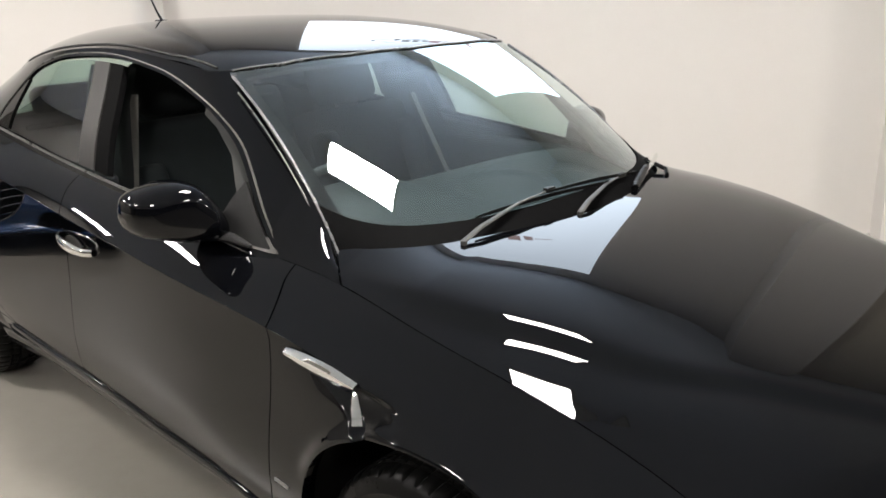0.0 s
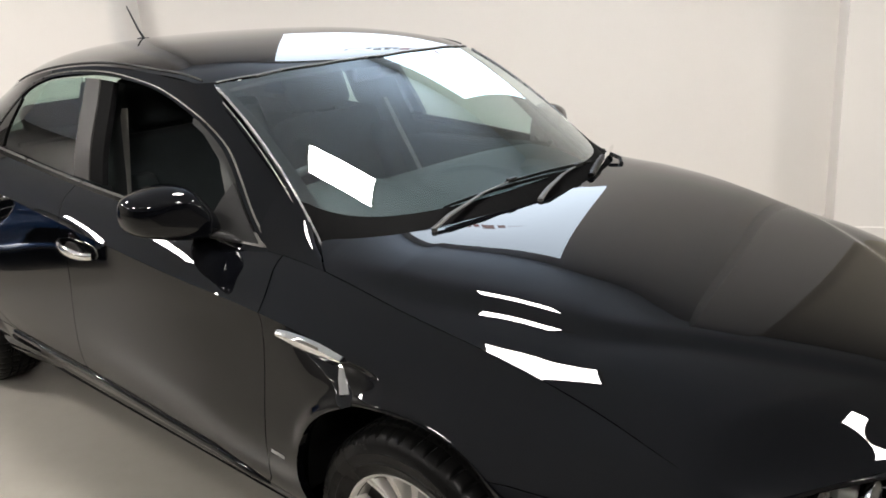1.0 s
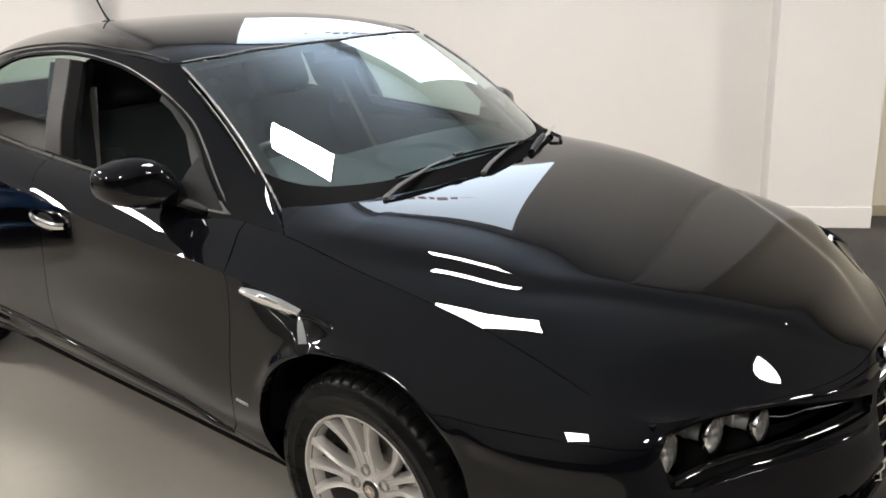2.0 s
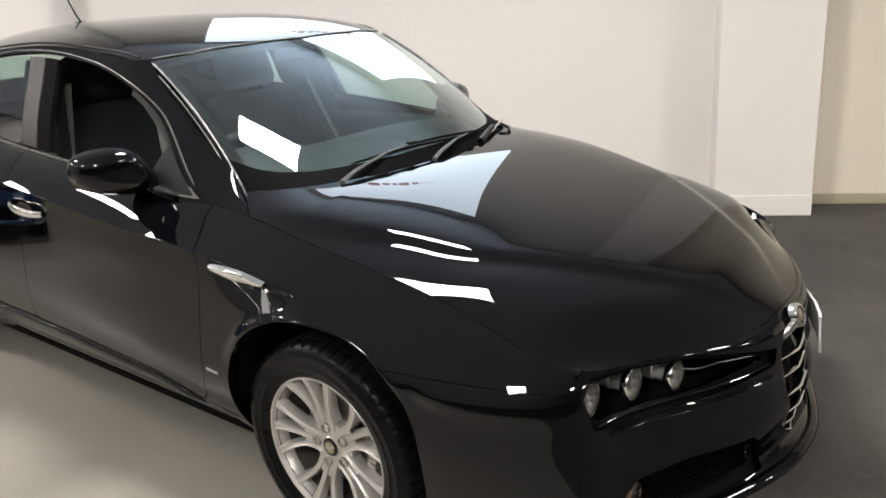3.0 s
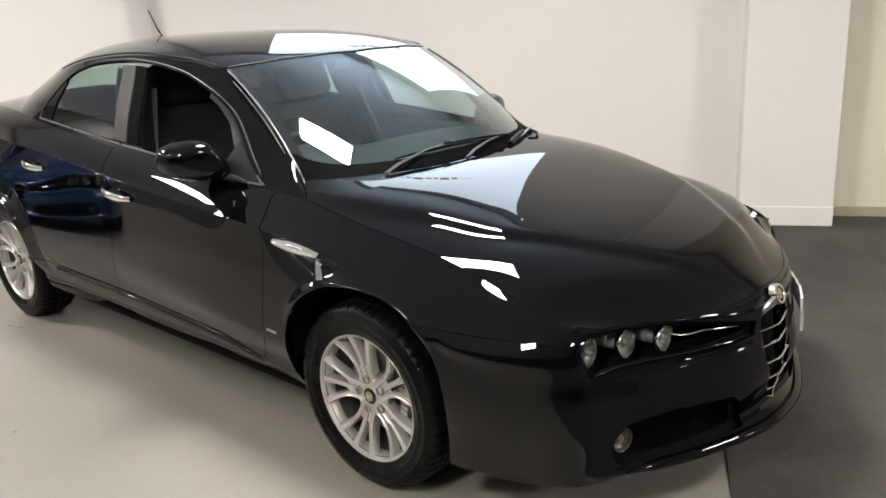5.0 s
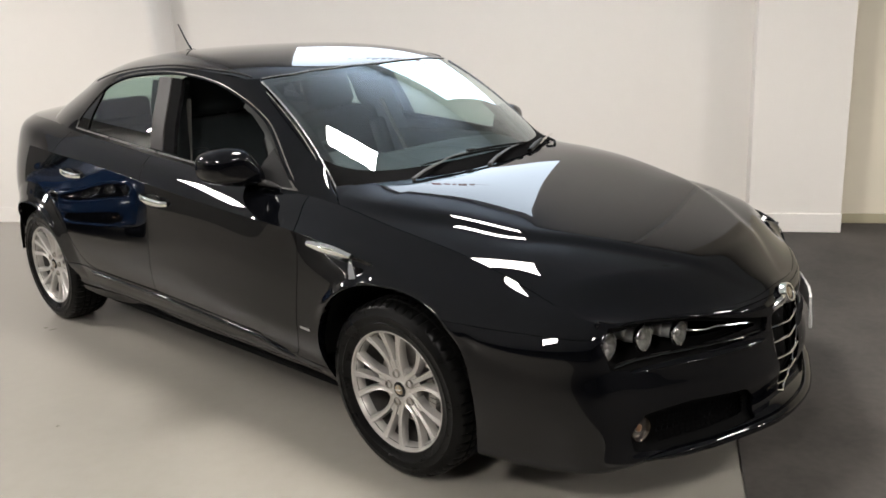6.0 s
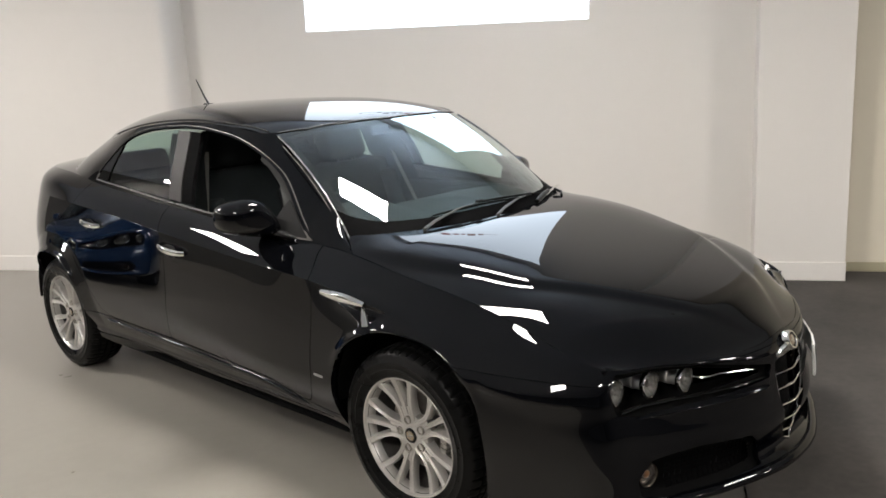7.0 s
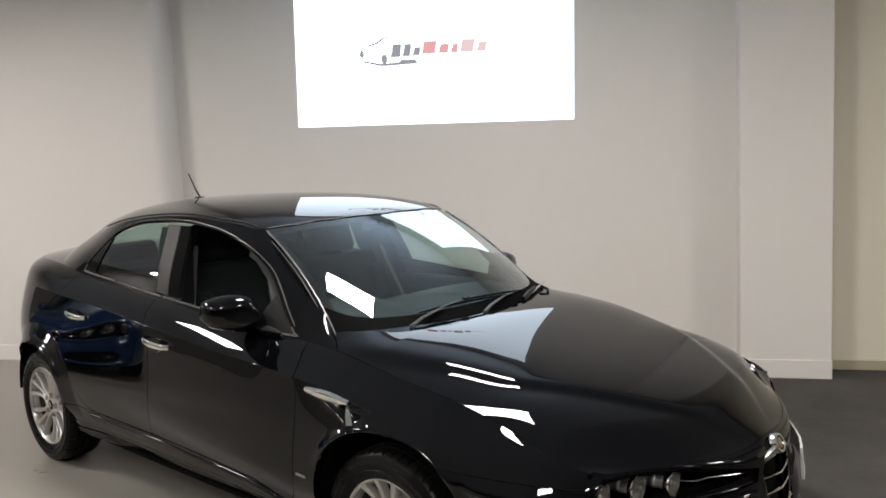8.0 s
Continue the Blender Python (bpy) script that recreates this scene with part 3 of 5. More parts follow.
roof_wide = curve1([(-.80, .585), (-1.0, .600), (-1.25, .610), (-1.5, .608), (-1.8, .604), (-2.1, .598), (-2.32, .585), (-2.7, .535)])


def roof_z(x, w):
    t = np.clip(np.abs(w) / roof_wide(x), 0, 1.05)
    return roof_mid(x) - (roof_mid(x) - roof_edge(x)) * (0.42 * t**2 + 0.58 * t**5)


def on_roof(x, w):
    return (x, w, float(roof_z(np.array([x]), np.array([w]))[0]))


GLASS_LOW = [(-.20, 0, .922), (-.235, .25, .921), (-.33, .50, .916), (-.466, .645, .886), (-.53, .735, .856), (-.85, .765, .925), (-1.25, .772, .960), (-1.7, .772, 1.000), (-2.1, .762, 1.033), (-2.45, .738, 1.056), (-2.75, .69, 1.066), (-2.95, .60, 1.072), (-3.03, .40, 1.085), (-3.06, 0, 1.09)]
GLASS_TOP = [on_roof(-.875, 0), on_roof(-.892, .25), on_roof(-.935, .45), on_roof(-.995, .568), on_roof(-1.05, .602), on_roof(-1.25, .610), on_roof(-1.5, .608), on_roof(-1.8, .604), on_roof(-2.1, .598), on_roof(-2.32, .585), on_roof(-2.50, .555), on_roof(-2.59, .47), on_roof(-2.62, .30), on_roof(-2.64, 0)]


def glass_row(s, bulge):
    out = []
    for i, (a, b) in enumerate(zip(GLASS_LOW, GLASS_TOP)):
        x, w, z = [p + (q - p) * s for p, q in zip(a, b)]
        front = max(0.0, 1 - i / 3.5) - max(0.0, (i - 9.5) / 3.5)
        out.append((x + bulge * 0.55 * front, w + bulge * (1 - abs(front)), z + bulge * 0.75 * abs(front)))
    return out


UPPER_RING = ring_surface([GLASS_LOW, glass_row(.33, .012), glass_row(.67, .005), GLASS_TOP], 1101, 72)
UPPER_N = grid_normals(UPPER_RING)
if UPPER_N[UPPER_RING.shape[0] // 2, 20, 0] < 0:
    UPPER_N = -UPPER_N


def screen_surface(nv, nw):
    """The windscreen: an even curve across, slightly bowed from foot to top."""
    v = np.linspace(0, 1, nv)[:, None]
    t = np.linspace(-1, 1, nw)[None]
    w = t * (.650 + (.570 - .650) * v)
    a = np.abs(w)
    foot = np.stack([-.20 - .7456 * a**2.7 - 6.0 * a**12, -w, .922 - .020 * w**2], 2)
    xt = -.875 - .344 * a**2
    head = np.stack([xt, -w, roof_z(xt, w) - .002], 2)
    p = foot + (head - foot) * v[..., None]
    bow = v * (1 - v) * (.117 * (1 - .055 * (1 - v)) - .051 * a**2 + .118 * a**4)
    p[..., 0] += .55 * bow
    p[..., 2] += .75 * bow
    return p


SCREEN_GRID = screen_surface(40, 90)
SCREEN_N = grid_normals(SCREEN_GRID)
if SCREEN_N[20, 45, 2] < 0:
    SCREEN_N = -SCREEN_N


def roof_surface(na, nb):
    front = curve1([(0, -.875), (.25, -.892), (.45, -.935), (.568, -.995), (.62, -1.06)])
    back = curve1([(0, -2.64), (.30, -2.62), (.47, -2.59), (.555, -2.50), (.60, -2.40)])
    a = np.linspace(0, 1, na)[:, None]
    b = np.linspace(-1, 1, nb)[None]
    x0 = front(np.abs(b) * .602) * np.ones_like(a)
    x1 = back(np.abs(b) * .56) * np.ones_like(a)
    x = x0 + (x1 - x0) * a
    w = b * roof_wide(x)
    return np.stack([x, -w, roof_z(x, w)], 2)


ROOF = roof_surface(150, 121)
ROOF_N = grid_normals(ROOF)
if ROOF_N[75, 60, 2] < 0:
    ROOF_N = -ROOF_N

# bonnet: middle height, edge height and half width along the car
bonnet_mid = curve1([(-.50, .985), (-.34, .955), (-.1, .931), (.15, .887), (.30, .8555), (.45, .8225), (.55, .7985), (.65, .7705), (.75, .7375), (.85, .698), (.92, .660), (.94, .647)])
edge_line = BODY[BODY.shape[0] // 2 :, -1]
edge_side = edge_line[(edge_line[:, 0] > -.62) & (-edge_line[:, 1] > .650)]
edge_nose = edge_line[-edge_line[:, 1] <= .67]
edge_nose = edge_nose[edge_nose[:, 0] > 0]


def bonnet_edge(x):
    o = np.argsort(edge_side[:, 0])
    return np.interp(x, edge_side[o, 0], edge_side[o, 2])


def bonnet_wide(x):
    o = np.argsort(edge_side[:, 0])
    return np.interp(x, edge_side[o, 0], -edge_side[o, 1]) - .0026


ridge_line = curve1([(-.50, .70), (-.2, .680), (0, .637), (.1, .603), (.3, .540), (.45, .451), (.55, .383), (.65, .309), (.75, .232), (.85, .150), (.94, .075)])


def bonnet_surface(na, nb):
    """From the leading edge back to the screen; flat across the middle, falling to its edges, with two soft ridges."""
    tail = curve1([(0, -.185), (.25, -.220), (.40, -.262), (.50, -.306), (.58, -.376), (.62, -.432), (.648, -.470), (.672, -.452), (.70, -.415), (.72, -.386)])
    a = np.linspace(0, 1, na)[:, None]
    b = np.linspace(-1, 1, nb)[None]
    bb = np.abs(b) ** .85
    nose_w = -edge_nose[:, 1]
    o = np.argsort(nose_w)
    corner = float(bonnet_wide(np.array([.650]))[0])
    x0 = np.interp(bb * corner, nose_w[o], edge_nose[o, 0]) * np.ones_like(a) - .002
    z0 = np.interp(bb * corner, nose_w[o], edge_nose[o, 2]) * np.ones_like(a)
    x1 = tail(bb * .72) * np.ones_like(a)
    x = x0 + (x1 - x0) * a**0.85
    wide = bonnet_wide(np.minimum(x, .650))
    w = bb * wide
    t = np.clip(w / wide, 0, 1)
    mid, edge = bonnet_mid(x), bonnet_edge(x)
    power = np.interp(x, (-.45, -.1, .3, .5, .8), (6.0, 5.0, 4.6, 5.2, 5.6))
    # a soft ridge runs from the screen's corner to the lamps, with a shallow valley outside it
    ridge_at = ridge_line(x)
    fade = np.clip((x + .42) / .22, 0, 1) * np.clip((.96 - x) / .25, 0, 1) * np.interp(x, (.2, .5, .9), (1, .75, .55))
    drop = .0235 * fade
    step = -drop / 2 * (np.tanh((w - ridge_at) / .020) + 1)
    z = mid - (mid - edge - drop) * (0.10 * t**2 + 0.90 * t**power) + step
    # towards the nose the two ridges close in to a V, with gently falling cheeks outside it
    r = np.minimum(ridge_at, wide - .02)
    low = mid - .006
    q = np.clip((w - r) / (wide - r), 0, 1)
    vee = np.where(w < r, mid - .006 * (w / r) ** 2, low - (low - edge - drop) * (.22 * q + .78 * q**3)) + step
    near_nose = ease((x - .22) / .28)
    z = z * (1 - near_nose) + vee * near_nose
    k = np.clip(1 - a * 10, 0, 1) ** 2
    z = z * (1 - k) + z0 * k
    return np.stack([x, -np.sign(b) * w, z], 2)


BONNET = bonnet_surface(170, 361)
BONNET_N = grid_normals(BONNET)
if BONNET_N[85, 180, 2] < 0:
    BONNET_N = -BONNET_N


# ---- the car: outlines of its panels, seen from the side (x, z) or the front (y, z) ----
def flat_xz(g):
    return g.reshape(-1, 3)[:, (0, 2)]


FRONT_DOOR = polygon([(-.548, 1.2), (-.541, .893), (-.536, .880), (-.507, .845), (-.482, .812), (-.466, .787), (-.457, .73), (-.454, .66), (-.457, .523), (-.464, .43), (-.488, .36), (-.52, .325), (-.56, .322), (-.64, .346), (-.74, .370), (-.95, .380), (-1.2, .391), (-1.485, .400), (-1.492, .410), (-1.492, .50), (-1.492, .70), (-1.50, .80), (-1.545, .90), (-1.585, .995), (-1.60, 1.2)])
REAR_DOOR = polygon([(-1.60, 1.2), (-1.585, .995), (-1.545, .90), (-1.50, .80), (-1.492, .70), (-1.492, .410), (-1.499, .400), (-2.06, .404), (-2.14, .42), (-2.20, .46), (-2.31, .58), (-2.42, .69), (-2.47, .80), (-2.45, .95), (-2.40, 1.06), (-2.38, 1.2)])
WINDOWS = polygon([(-.60, .917), (-.85, .941), (-1.17, .972), (-1.56, 1.004), (-2.05, 1.046), (-2.34, 1.066), (-2.372, 1.075), (-2.352, 1.115), (-2.305, 1.172), (-2.255, 1.226), (-2.17, 1.277), (-1.97, 1.318), (-1.72, 1.334), (-1.50, 1.330), (-1.29, 1.306), (-1.17, 1.282), (-1.045, 1.243), (-.946, 1.200), (-.851, 1.142), (-.765, 1.065), (-.69, .99), (-.62, .925)], 4)
PILLAR_INNER = polygon([(-.44, .86), (-.700, .905), (-.712, .935), (-.742, .982), (-.800, 1.040), (-.865, 1.125), (-.955, 1.185), (-1.05, 1.225), (-1.05, 1.40), (-.44, 1.40)])
B_PILLAR = polygon([(-1.385, .9), (-1.565, .9), (-1.70, 1.4), (-1.505, 1.4)])
B_FRONT = polygon([(-1.385, .9), (-1.468, .9), (-1.592, 1.4), (-1.505, 1.4)])
LAMP_SLOT = polygon([(.135, .553), (.40, .611), (.56, .620), (.660, .627), (.702, .588), (.690, .512), (.62, .490), (.42, .496), (.15, .512)])
SHIELD = polygon([(0, .568), (.085, .566), (.112, .553), (.116, .52), (.098, .42), (.066, .32), (.034, .258), (0, .243)])
INTAKE = polygon([(.200, .232), (.40, .226), (.56, .226), (.642, .246), (.652, .30), (.60, .352), (.45, .365), (.26, .350), (.205, .30)])


SILL_LINE = ((-2.4, -2.06, -1.4, -.95, -.74, -.64, -.54, -.46, -.35), (.40, .400, .395, .376, .366, .342, .316, .304, .297))


def side_field(g, poly, keep_in=True, gap=0.0):
    d = inside(poly, flat_xz(g))
    return d + gap if keep_in else -d + gap


def front_field(g, poly, keep_in=True, gap=0.0):
    """As side_field, for outlines on the nose, mirrored about the middle."""
    q = np.abs(g.reshape(-1, 3)[:, (1, 2)])
    both = inside(poly, q)
    d = np.where(g.reshape(-1, 3)[:, 0] > 0.4, both, 9.0)
    return d + gap if keep_in else -d + gap


def build_car(paint, name, label):
    car = thing(name, label, "car")
    g, n = BODY, BODY_N
    p = g.reshape(-1, 3)
    x, y, z = p.T
    right, left = y + .3, -y + .3  # negative on the right half (y < -0.3) and on the left half
    arches = [np.where(np.abs(y) > .5, side_field(g, a, False), -1.0) for a in (FRONT_ARCH, REAR_ARCH)]
    gap = 0.0017
    sill_top = np.interp(x, *SILL_LINE)
    nose_split = z - np.interp(x, (.22, .36, .52, .60, .66), (.629, .621, .617, .612, .606))
    # front bumper: below the split and ahead of the wheel
    front = [np.where(x > .2, nose_split + gap * .4, .5), np.where(x > .2, -(x - .215), .5), arches[0], front_field(g, LAMP_SLOT, False), front_field(g, SHIELD, False), front_field(g, INTAKE, False)]
    clipped("front_bumper", g, n, front, paint, car, depth=0.02)
    # thin band over the lamps, under the bonnet's edge
    band = [np.where(x > .2, -nose_split + gap * .4, .5), -(x - .655), front_field(g, LAMP_SLOT, False), front_field(g, SHIELD, False)]
    clipped("bonnet_lip", g, n, band, paint, car, depth=0.015)
    for s, half in ((-1, right), (1, left)):
        fender = [half, x - .655, -(x + .62), side_field(g, FRONT_DOOR, False, gap), arches[0], np.where(x > .215, -nose_split + gap * .4, -1.0), np.where(x < -.2, sill_top + .002 - z, -1.0), front_field(g, LAMP_SLOT, False)]
        clipped("front_wing", g, n, fender, paint, car, depth=0.02)
        clipped("front_door", g, n, [half, side_field(g, FRONT_DOOR, True, gap)], paint, car)
        clipped("rear_door", g, n, [half, side_field(g, REAR_DOOR, True, gap)], paint, car)
        quarter = [half, x + 2.05, side_field(g, REAR_DOOR, False, gap), arches[1], np.where(x > -2.4, sill_top + .002 - z, -1.0), np.where(x < -2.9, (.60 - z) + gap, -1.0), -(x + 3.56)]
        clipped("rear_wing", g, n, quarter, paint, car, depth=0.02)
        sill = [half, x + .25, -(x + 2.40), z - sill_top + gap, arches[0], arches[1]]
        clipped("sill", g, n, sill, paint, car, depth=0.02)
    tail = [x + 2.9, z - .60 + gap, arches[1]]
    clipped("rear_bumper", g, n, tail, paint, car, depth=0.02)
    clipped("tail_panel", g, n, [x + 3.56, -z + .60 + gap], paint, car, depth=0.015)
    clipped("bonnet", BONNET, BONNET_N, [np.full(BONNET.shape[:2], -1.0)], paint, car, depth=0.018)
    clipped("roof", ROOF, ROOF_N, [np.full(ROOF.shape[:2], -1.0)], paint, car, depth=0.012)

    # upper ring: screens, pillars, windows
    g, n = UPPER_RING, UPPER_N
    p = g.reshape(-1, 3)
    x, y, z = p.T
    nu, nv = g.shape[:2]
    v = (np.arange(nv) / (nv - 1))[None] * np.ones((nu, 1))
    # edges of the screens, as half widths that depend on the height
    sv = v.ravel()
    screen_w = .640 + (.562 - .640) * sv
    rear_w = .585 + (.455 - .585) * sv
    clipped("windscreen", SCREEN_GRID, SCREEN_N, [np.full(SCREEN_GRID.shape[:2], -1.0)], SCREEN_GLASS, car, "clear windscreen", depth=0.0)
    sg = np.linspace(0, 1, SCREEN_GRID.shape[0])[:, None] * np.ones((1, SCREEN_GRID.shape[1]))
    st = np.abs(np.linspace(-1, 1, SCREEN_GRID.shape[1]))[None] * np.ones((SCREEN_GRID.shape[0], 1))
    foot = .10 + .05 * st**6 + .10 * st**14 - sg
    clear = np.maximum(np.maximum(foot, (st - .955) * .6), (sg - .955) * .8)
    clipped("screen_foot", SCREEN_GRID, SCREEN_N, [-foot], MATT, car, "matt black cover along the windscreen's foot", depth=0.0, lift=0.004)
    clipped("screen_border", SCREEN_GRID, SCREEN_N, [-clear], UNDER, car, "black printed border of the windscreen", depth=0.0, lift=-0.004)
    rear_screen = [np.where(x < -2.5, np.abs(y) - rear_w + .006, .5), sv - .96, .06 - sv]
    clipped("rear_screen", g, n, rear_screen, GLASS, car, depth=0.0, lift=-0.003)
    for s, half in ((-1, right), (1, left)):
        half = -s * y + .3
        frame = [half, np.where(x > -1.02, -(np.abs(y) - screen_w) - .006, -1.0), np.where(x < -2.5, -(np.abs(y) - rear_w) + .002, -1.0), side_field(g, WINDOWS, False)]
        clipped("pillar_frame", g, n, frame, paint, car, depth=0.012)
        clipped("screen_pillar_lining", g, n, [half, -(x + 1.02), -(np.abs(y) - screen_w) - .012, side_field(g, PILLAR_INNER, True)], PILLAR_TRIM, car, "dark grey moulded lining inside the screen pillar", depth=0.0, lift=-0.018)
        # Far side strips are matt black, so no bright reflections show from inside.
        trim = [half, side_field(g, WINDOWS, True, -0.0015), side_field(g, WINDOWS, False, 0.0) - 0.006, z - .945 - (-.6 - x) * .0893]
        clipped("window_trim", g, n, trim, WINDOW_TRIM if s < 0 else MATT, car, "thin dull metal strip under the windows, darkened on the far side", depth=0.004, lift=0.002)
        upper = [half, side_field(g, WINDOWS, True, -0.012), side_field(g, WINDOWS, False, 0.0) + 0.0085, .945 + (-.6 - x) * .0893 - z]
        clipped("window_trim", g, n, upper, WINDOW_TRIM if s < 0 else MATT, car, "thin satin dark strip over the windows, darkened on the far side", depth=0.003, lift=0.002)
        sash = [half, side_field(g, WINDOWS, True, .014), side_field(g, B_FRONT, True, .002)]
        clipped("window_sash", g, n, sash, MATT, car, "dark rear edge of the front door's window frame", depth=0.02, lift=-0.003)
        pil = [half, side_field(g, WINDOWS, True, .014), side_field(g, B_PILLAR, True), side_field(g, B_FRONT, False)]
        clipped("pillar_cover", g, n, pil, SATIN, car, "satin black door pillar cover", depth=0.02, lift=0.001)
        # An added black panel takes the place of the quarter glass, which looks dark.
        qd = [half, side_field(g, WINDOWS, True, .012), x + 2.235 - .1 * (z - 1.05)]
        clipped("quarter_panel", g, n, qd, GLOSS_TRIM, car, "gloss black panel in place of the dark quarter glass", depth=0.012)
        back_glass = [half, side_field(g, WINDOWS, True, .010), x + 1.55, side_field(g, B_PILLAR, False), -(x + 2.235 - .1 * (z - 1.05))]
        clipped("rear_window", g, n, back_glass, GLASS, car, "greenish tinted side glass", depth=0.0, lift=-0.006)
        if s > 0:
            front_glass = [half, side_field(g, WINDOWS, True, .012), -(x + 1.60), side_field(g, B_PILLAR, False)]
            clipped("front_window", g, n, front_glass, GLASS, car, "greenish tinted side glass", depth=0.0, lift=-0.006)
    return car


CAR = build_car(PAINT, "saloon_car", "glossy black four door saloon with silver alloy wheels")

# ---- the car: fittings ----
NOSE = BODY.reshape(-1, 3)[BODY.reshape(-1, 3)[:, 0] > 0.35]
FLANK = BODY.reshape(-1, 3)[(BODY.reshape(-1, 3)[:, 1] < -0.5) & (BODY.reshape(-1, 3)[:, 0] < 0.6)]


def nose_x(y, z):
    """How far forward the nose reaches at that half width and height."""
    d = (np.abs(NOSE[:, 1]) - abs(y)) ** 2 + (NOSE[:, 2] - z) ** 2
    k = np.argsort(d)[:6]
    wgt = 1 / (d[k] + 1e-6)
    return float((NOSE[k, 0] * wgt).sum() / wgt.sum())


def flank_w(x, z):
    """Half width of the body side at that place."""
    d = (FLANK[:, 0] - x) ** 2 + (FLANK[:, 2] - z) ** 2
    k = np.argsort(d)[:6]
    wgt = 1 / (d[k] + 1e-6)
    return float((-FLANK[k, 1] * wgt).sum() / wgt.sum())


def wheel_parts(wheel):
    """Tyre, rim, spokes, hub, cap, bolts and brake; the wheel's own z axis points out of the car."""
    bm = bmesh.new()
    prof = [(.203, .080), (.214, .092), (.225, .0985), (.243, .1033), (.2445, .1050), (.2475, .1052), (.249, .1040), (.268, .1045), (.2695, .1056), (.272, .1054), (.2735, .1040), (.288, .1005), (.300, .0945), (.3085, .084), (.3130, .070), (.3145, .056), (.3085, .0545), (.3085, .0485), (.3150, .047), (.3155, .024), (.3090, .0225), (.3090, .0165), (.3160, .015)]
    prof = prof + [(r, -h) for r, h in prof[::-1]]
    rings = add_lathe(bm, prof, 312)
    for k, (r, h) in enumerate(prof):
        if r > .30 and abs(h) > .045:
            for j, v in enumerate(rings[k]):
                if j % 6 == 0:
                    f = (r - .0060) / r if abs(h) < .09 else (r - .002) / r
                    v.co.x *= f
                    v.co.y *= f
    part("tyre", bm, RUBBER, wheel, "black road tyre with a worn tread")
    bm = bmesh.new()
    add_lathe(bm, [(.2165, .083), (.2175, .0905), (.2150, .0945), (.2105, .0935), (.2070, .0870), (.2030, .0780), (.1990, .066), (.1970, .050)], 96)
    part("rim", bm, ALLOY, wheel, "silver alloy rim")
    # The barrel is part of the alloy rim, toned dark as if shaded.
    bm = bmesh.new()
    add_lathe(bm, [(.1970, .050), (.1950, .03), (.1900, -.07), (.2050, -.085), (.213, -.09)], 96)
    part("rim_barrel", bm, BARREL, wheel, "dull rim barrel, dark grey for the shade behind the spokes")
    # fifteen slim spokes in five fans; the outer two of each fan pass round a wheel bolt
    for g in range(5):
        for q in (-1, 0, 1):
            bm = bmesh.new()
            mid = 2 * math.pi * g / 5 + math.pi / 2
            rows = []
            first = .044 if q else .074
            for i in range(15):
                s = i / 14
                r = first + s * (.2065 - first)
                side = np.interp(r, (.044, .052, .066, .085, .105, .13, .16, .19, .2065), (.0235, .0255, .0262, .0262, .0290, .0375, .0520, .0695, .0800))
                a = mid + q * float(side) / r
                half = .0082 + .0042 * max(0, (r - .13) / .0765) ** 2 + .0016 * max(0, (.10 - r) / .05)
                high = .0665 + .0215 * ((r - .044) / .1625) ** 1.7 - .003 * math.sin(math.pi * s)
                c = Vector((math.cos(a), math.sin(a), 0)) * r
                t = Vector((-math.sin(a), math.cos(a), 0))
                deep = .026 + .010 * (1 - s)
                rows.append([bm.verts.new(c + t * o + Vector((0, 0, h))) for o, h in ((-half * 1.35, high - deep), (-half * 1.08, high - .003), (-half * .86, high), (-half * .52, high), (-half * .28, high - .0022), (half * .28, high - .0022), (half * .52, high), (half * .86, high), (half * 1.08, high - .003), (half * 1.35, high - deep))])
            for p, n in zip(rows, rows[1:]):
                for j in range(9):
                    bm.faces.new((p[j], p[j + 1], n[j + 1], n[j]))
            bm.faces.new(rows[0])
            bmesh.ops.recalc_face_normals(bm, faces=bm.faces)
            part("spoke", bm, ALLOY, wheel)
        # web between the spokes of one fan, near the hub
        bm = bmesh.new()
        mid = 2 * math.pi * g / 5 + math.pi / 2
        rows = []
        for i in range(7):
            r = .058 + .046 * i / 6
            half = float(np.interp(r, (.058, .070, .090, .104), (.024, .024, .024, .020)))
            high = .0605 + .004 * i / 6
            c = Vector((math.cos(mid), math.sin(mid), 0)) * r
            t = Vector((-math.sin(mid), math.cos(mid), 0))
            rows.append([bm.verts.new(c + t * o + Vector((0, 0, h))) for o, h in ((-half, high - .02), (-half, high), (half, high), (half, high - .02))])
        for p, n in zip(rows, rows[1:]):
            for j in range(3):
                bm.faces.new((p[j], p[j + 1], n[j + 1], n[j]))
        bm.faces.new(rows[-1])
        bmesh.ops.recalc_face_normals(bm, faces=bm.faces)
        part("spoke_web", bm, ALLOY, wheel)
    bm = bmesh.new()
    add_lathe(bm, [(.0, .069), (.030, .069), (.032, .0665), (.040, .0655), (.058, .0640), (.072, .0600), (.076, .052), (.076, .036), (.070, .02), (.0, .02)], 60)
    part("hub", bm, ALLOY, wheel)
    for g in range(5):
        a = 2 * math.pi * g / 5 + math.pi / 2
        bm = bmesh.new()
        m = Matrix.Translation((.0545 * math.cos(a), .0545 * math.sin(a), 0))
        add_lathe(bm, [(.0, .0560), (.0105, .0560), (.0112, .0640), (.0118, .0715), (.0138, .0720), (.0152, .0705), (.0158, .058)], 20, m)
        recess = part("bolt_recess", bm, CALIPER, wheel, "raised ring round a wheel bolt")
        bm = bmesh.new()
        add_lathe(bm, [(.0, .0630), (.0050, .0630), (.0075, .0625), (.0082, .0560)], 6, m)
        part("wheel_bolt", bm, CALIPER, recess, "dull grey hexagonal wheel bolt")
    bm = bmesh.new()
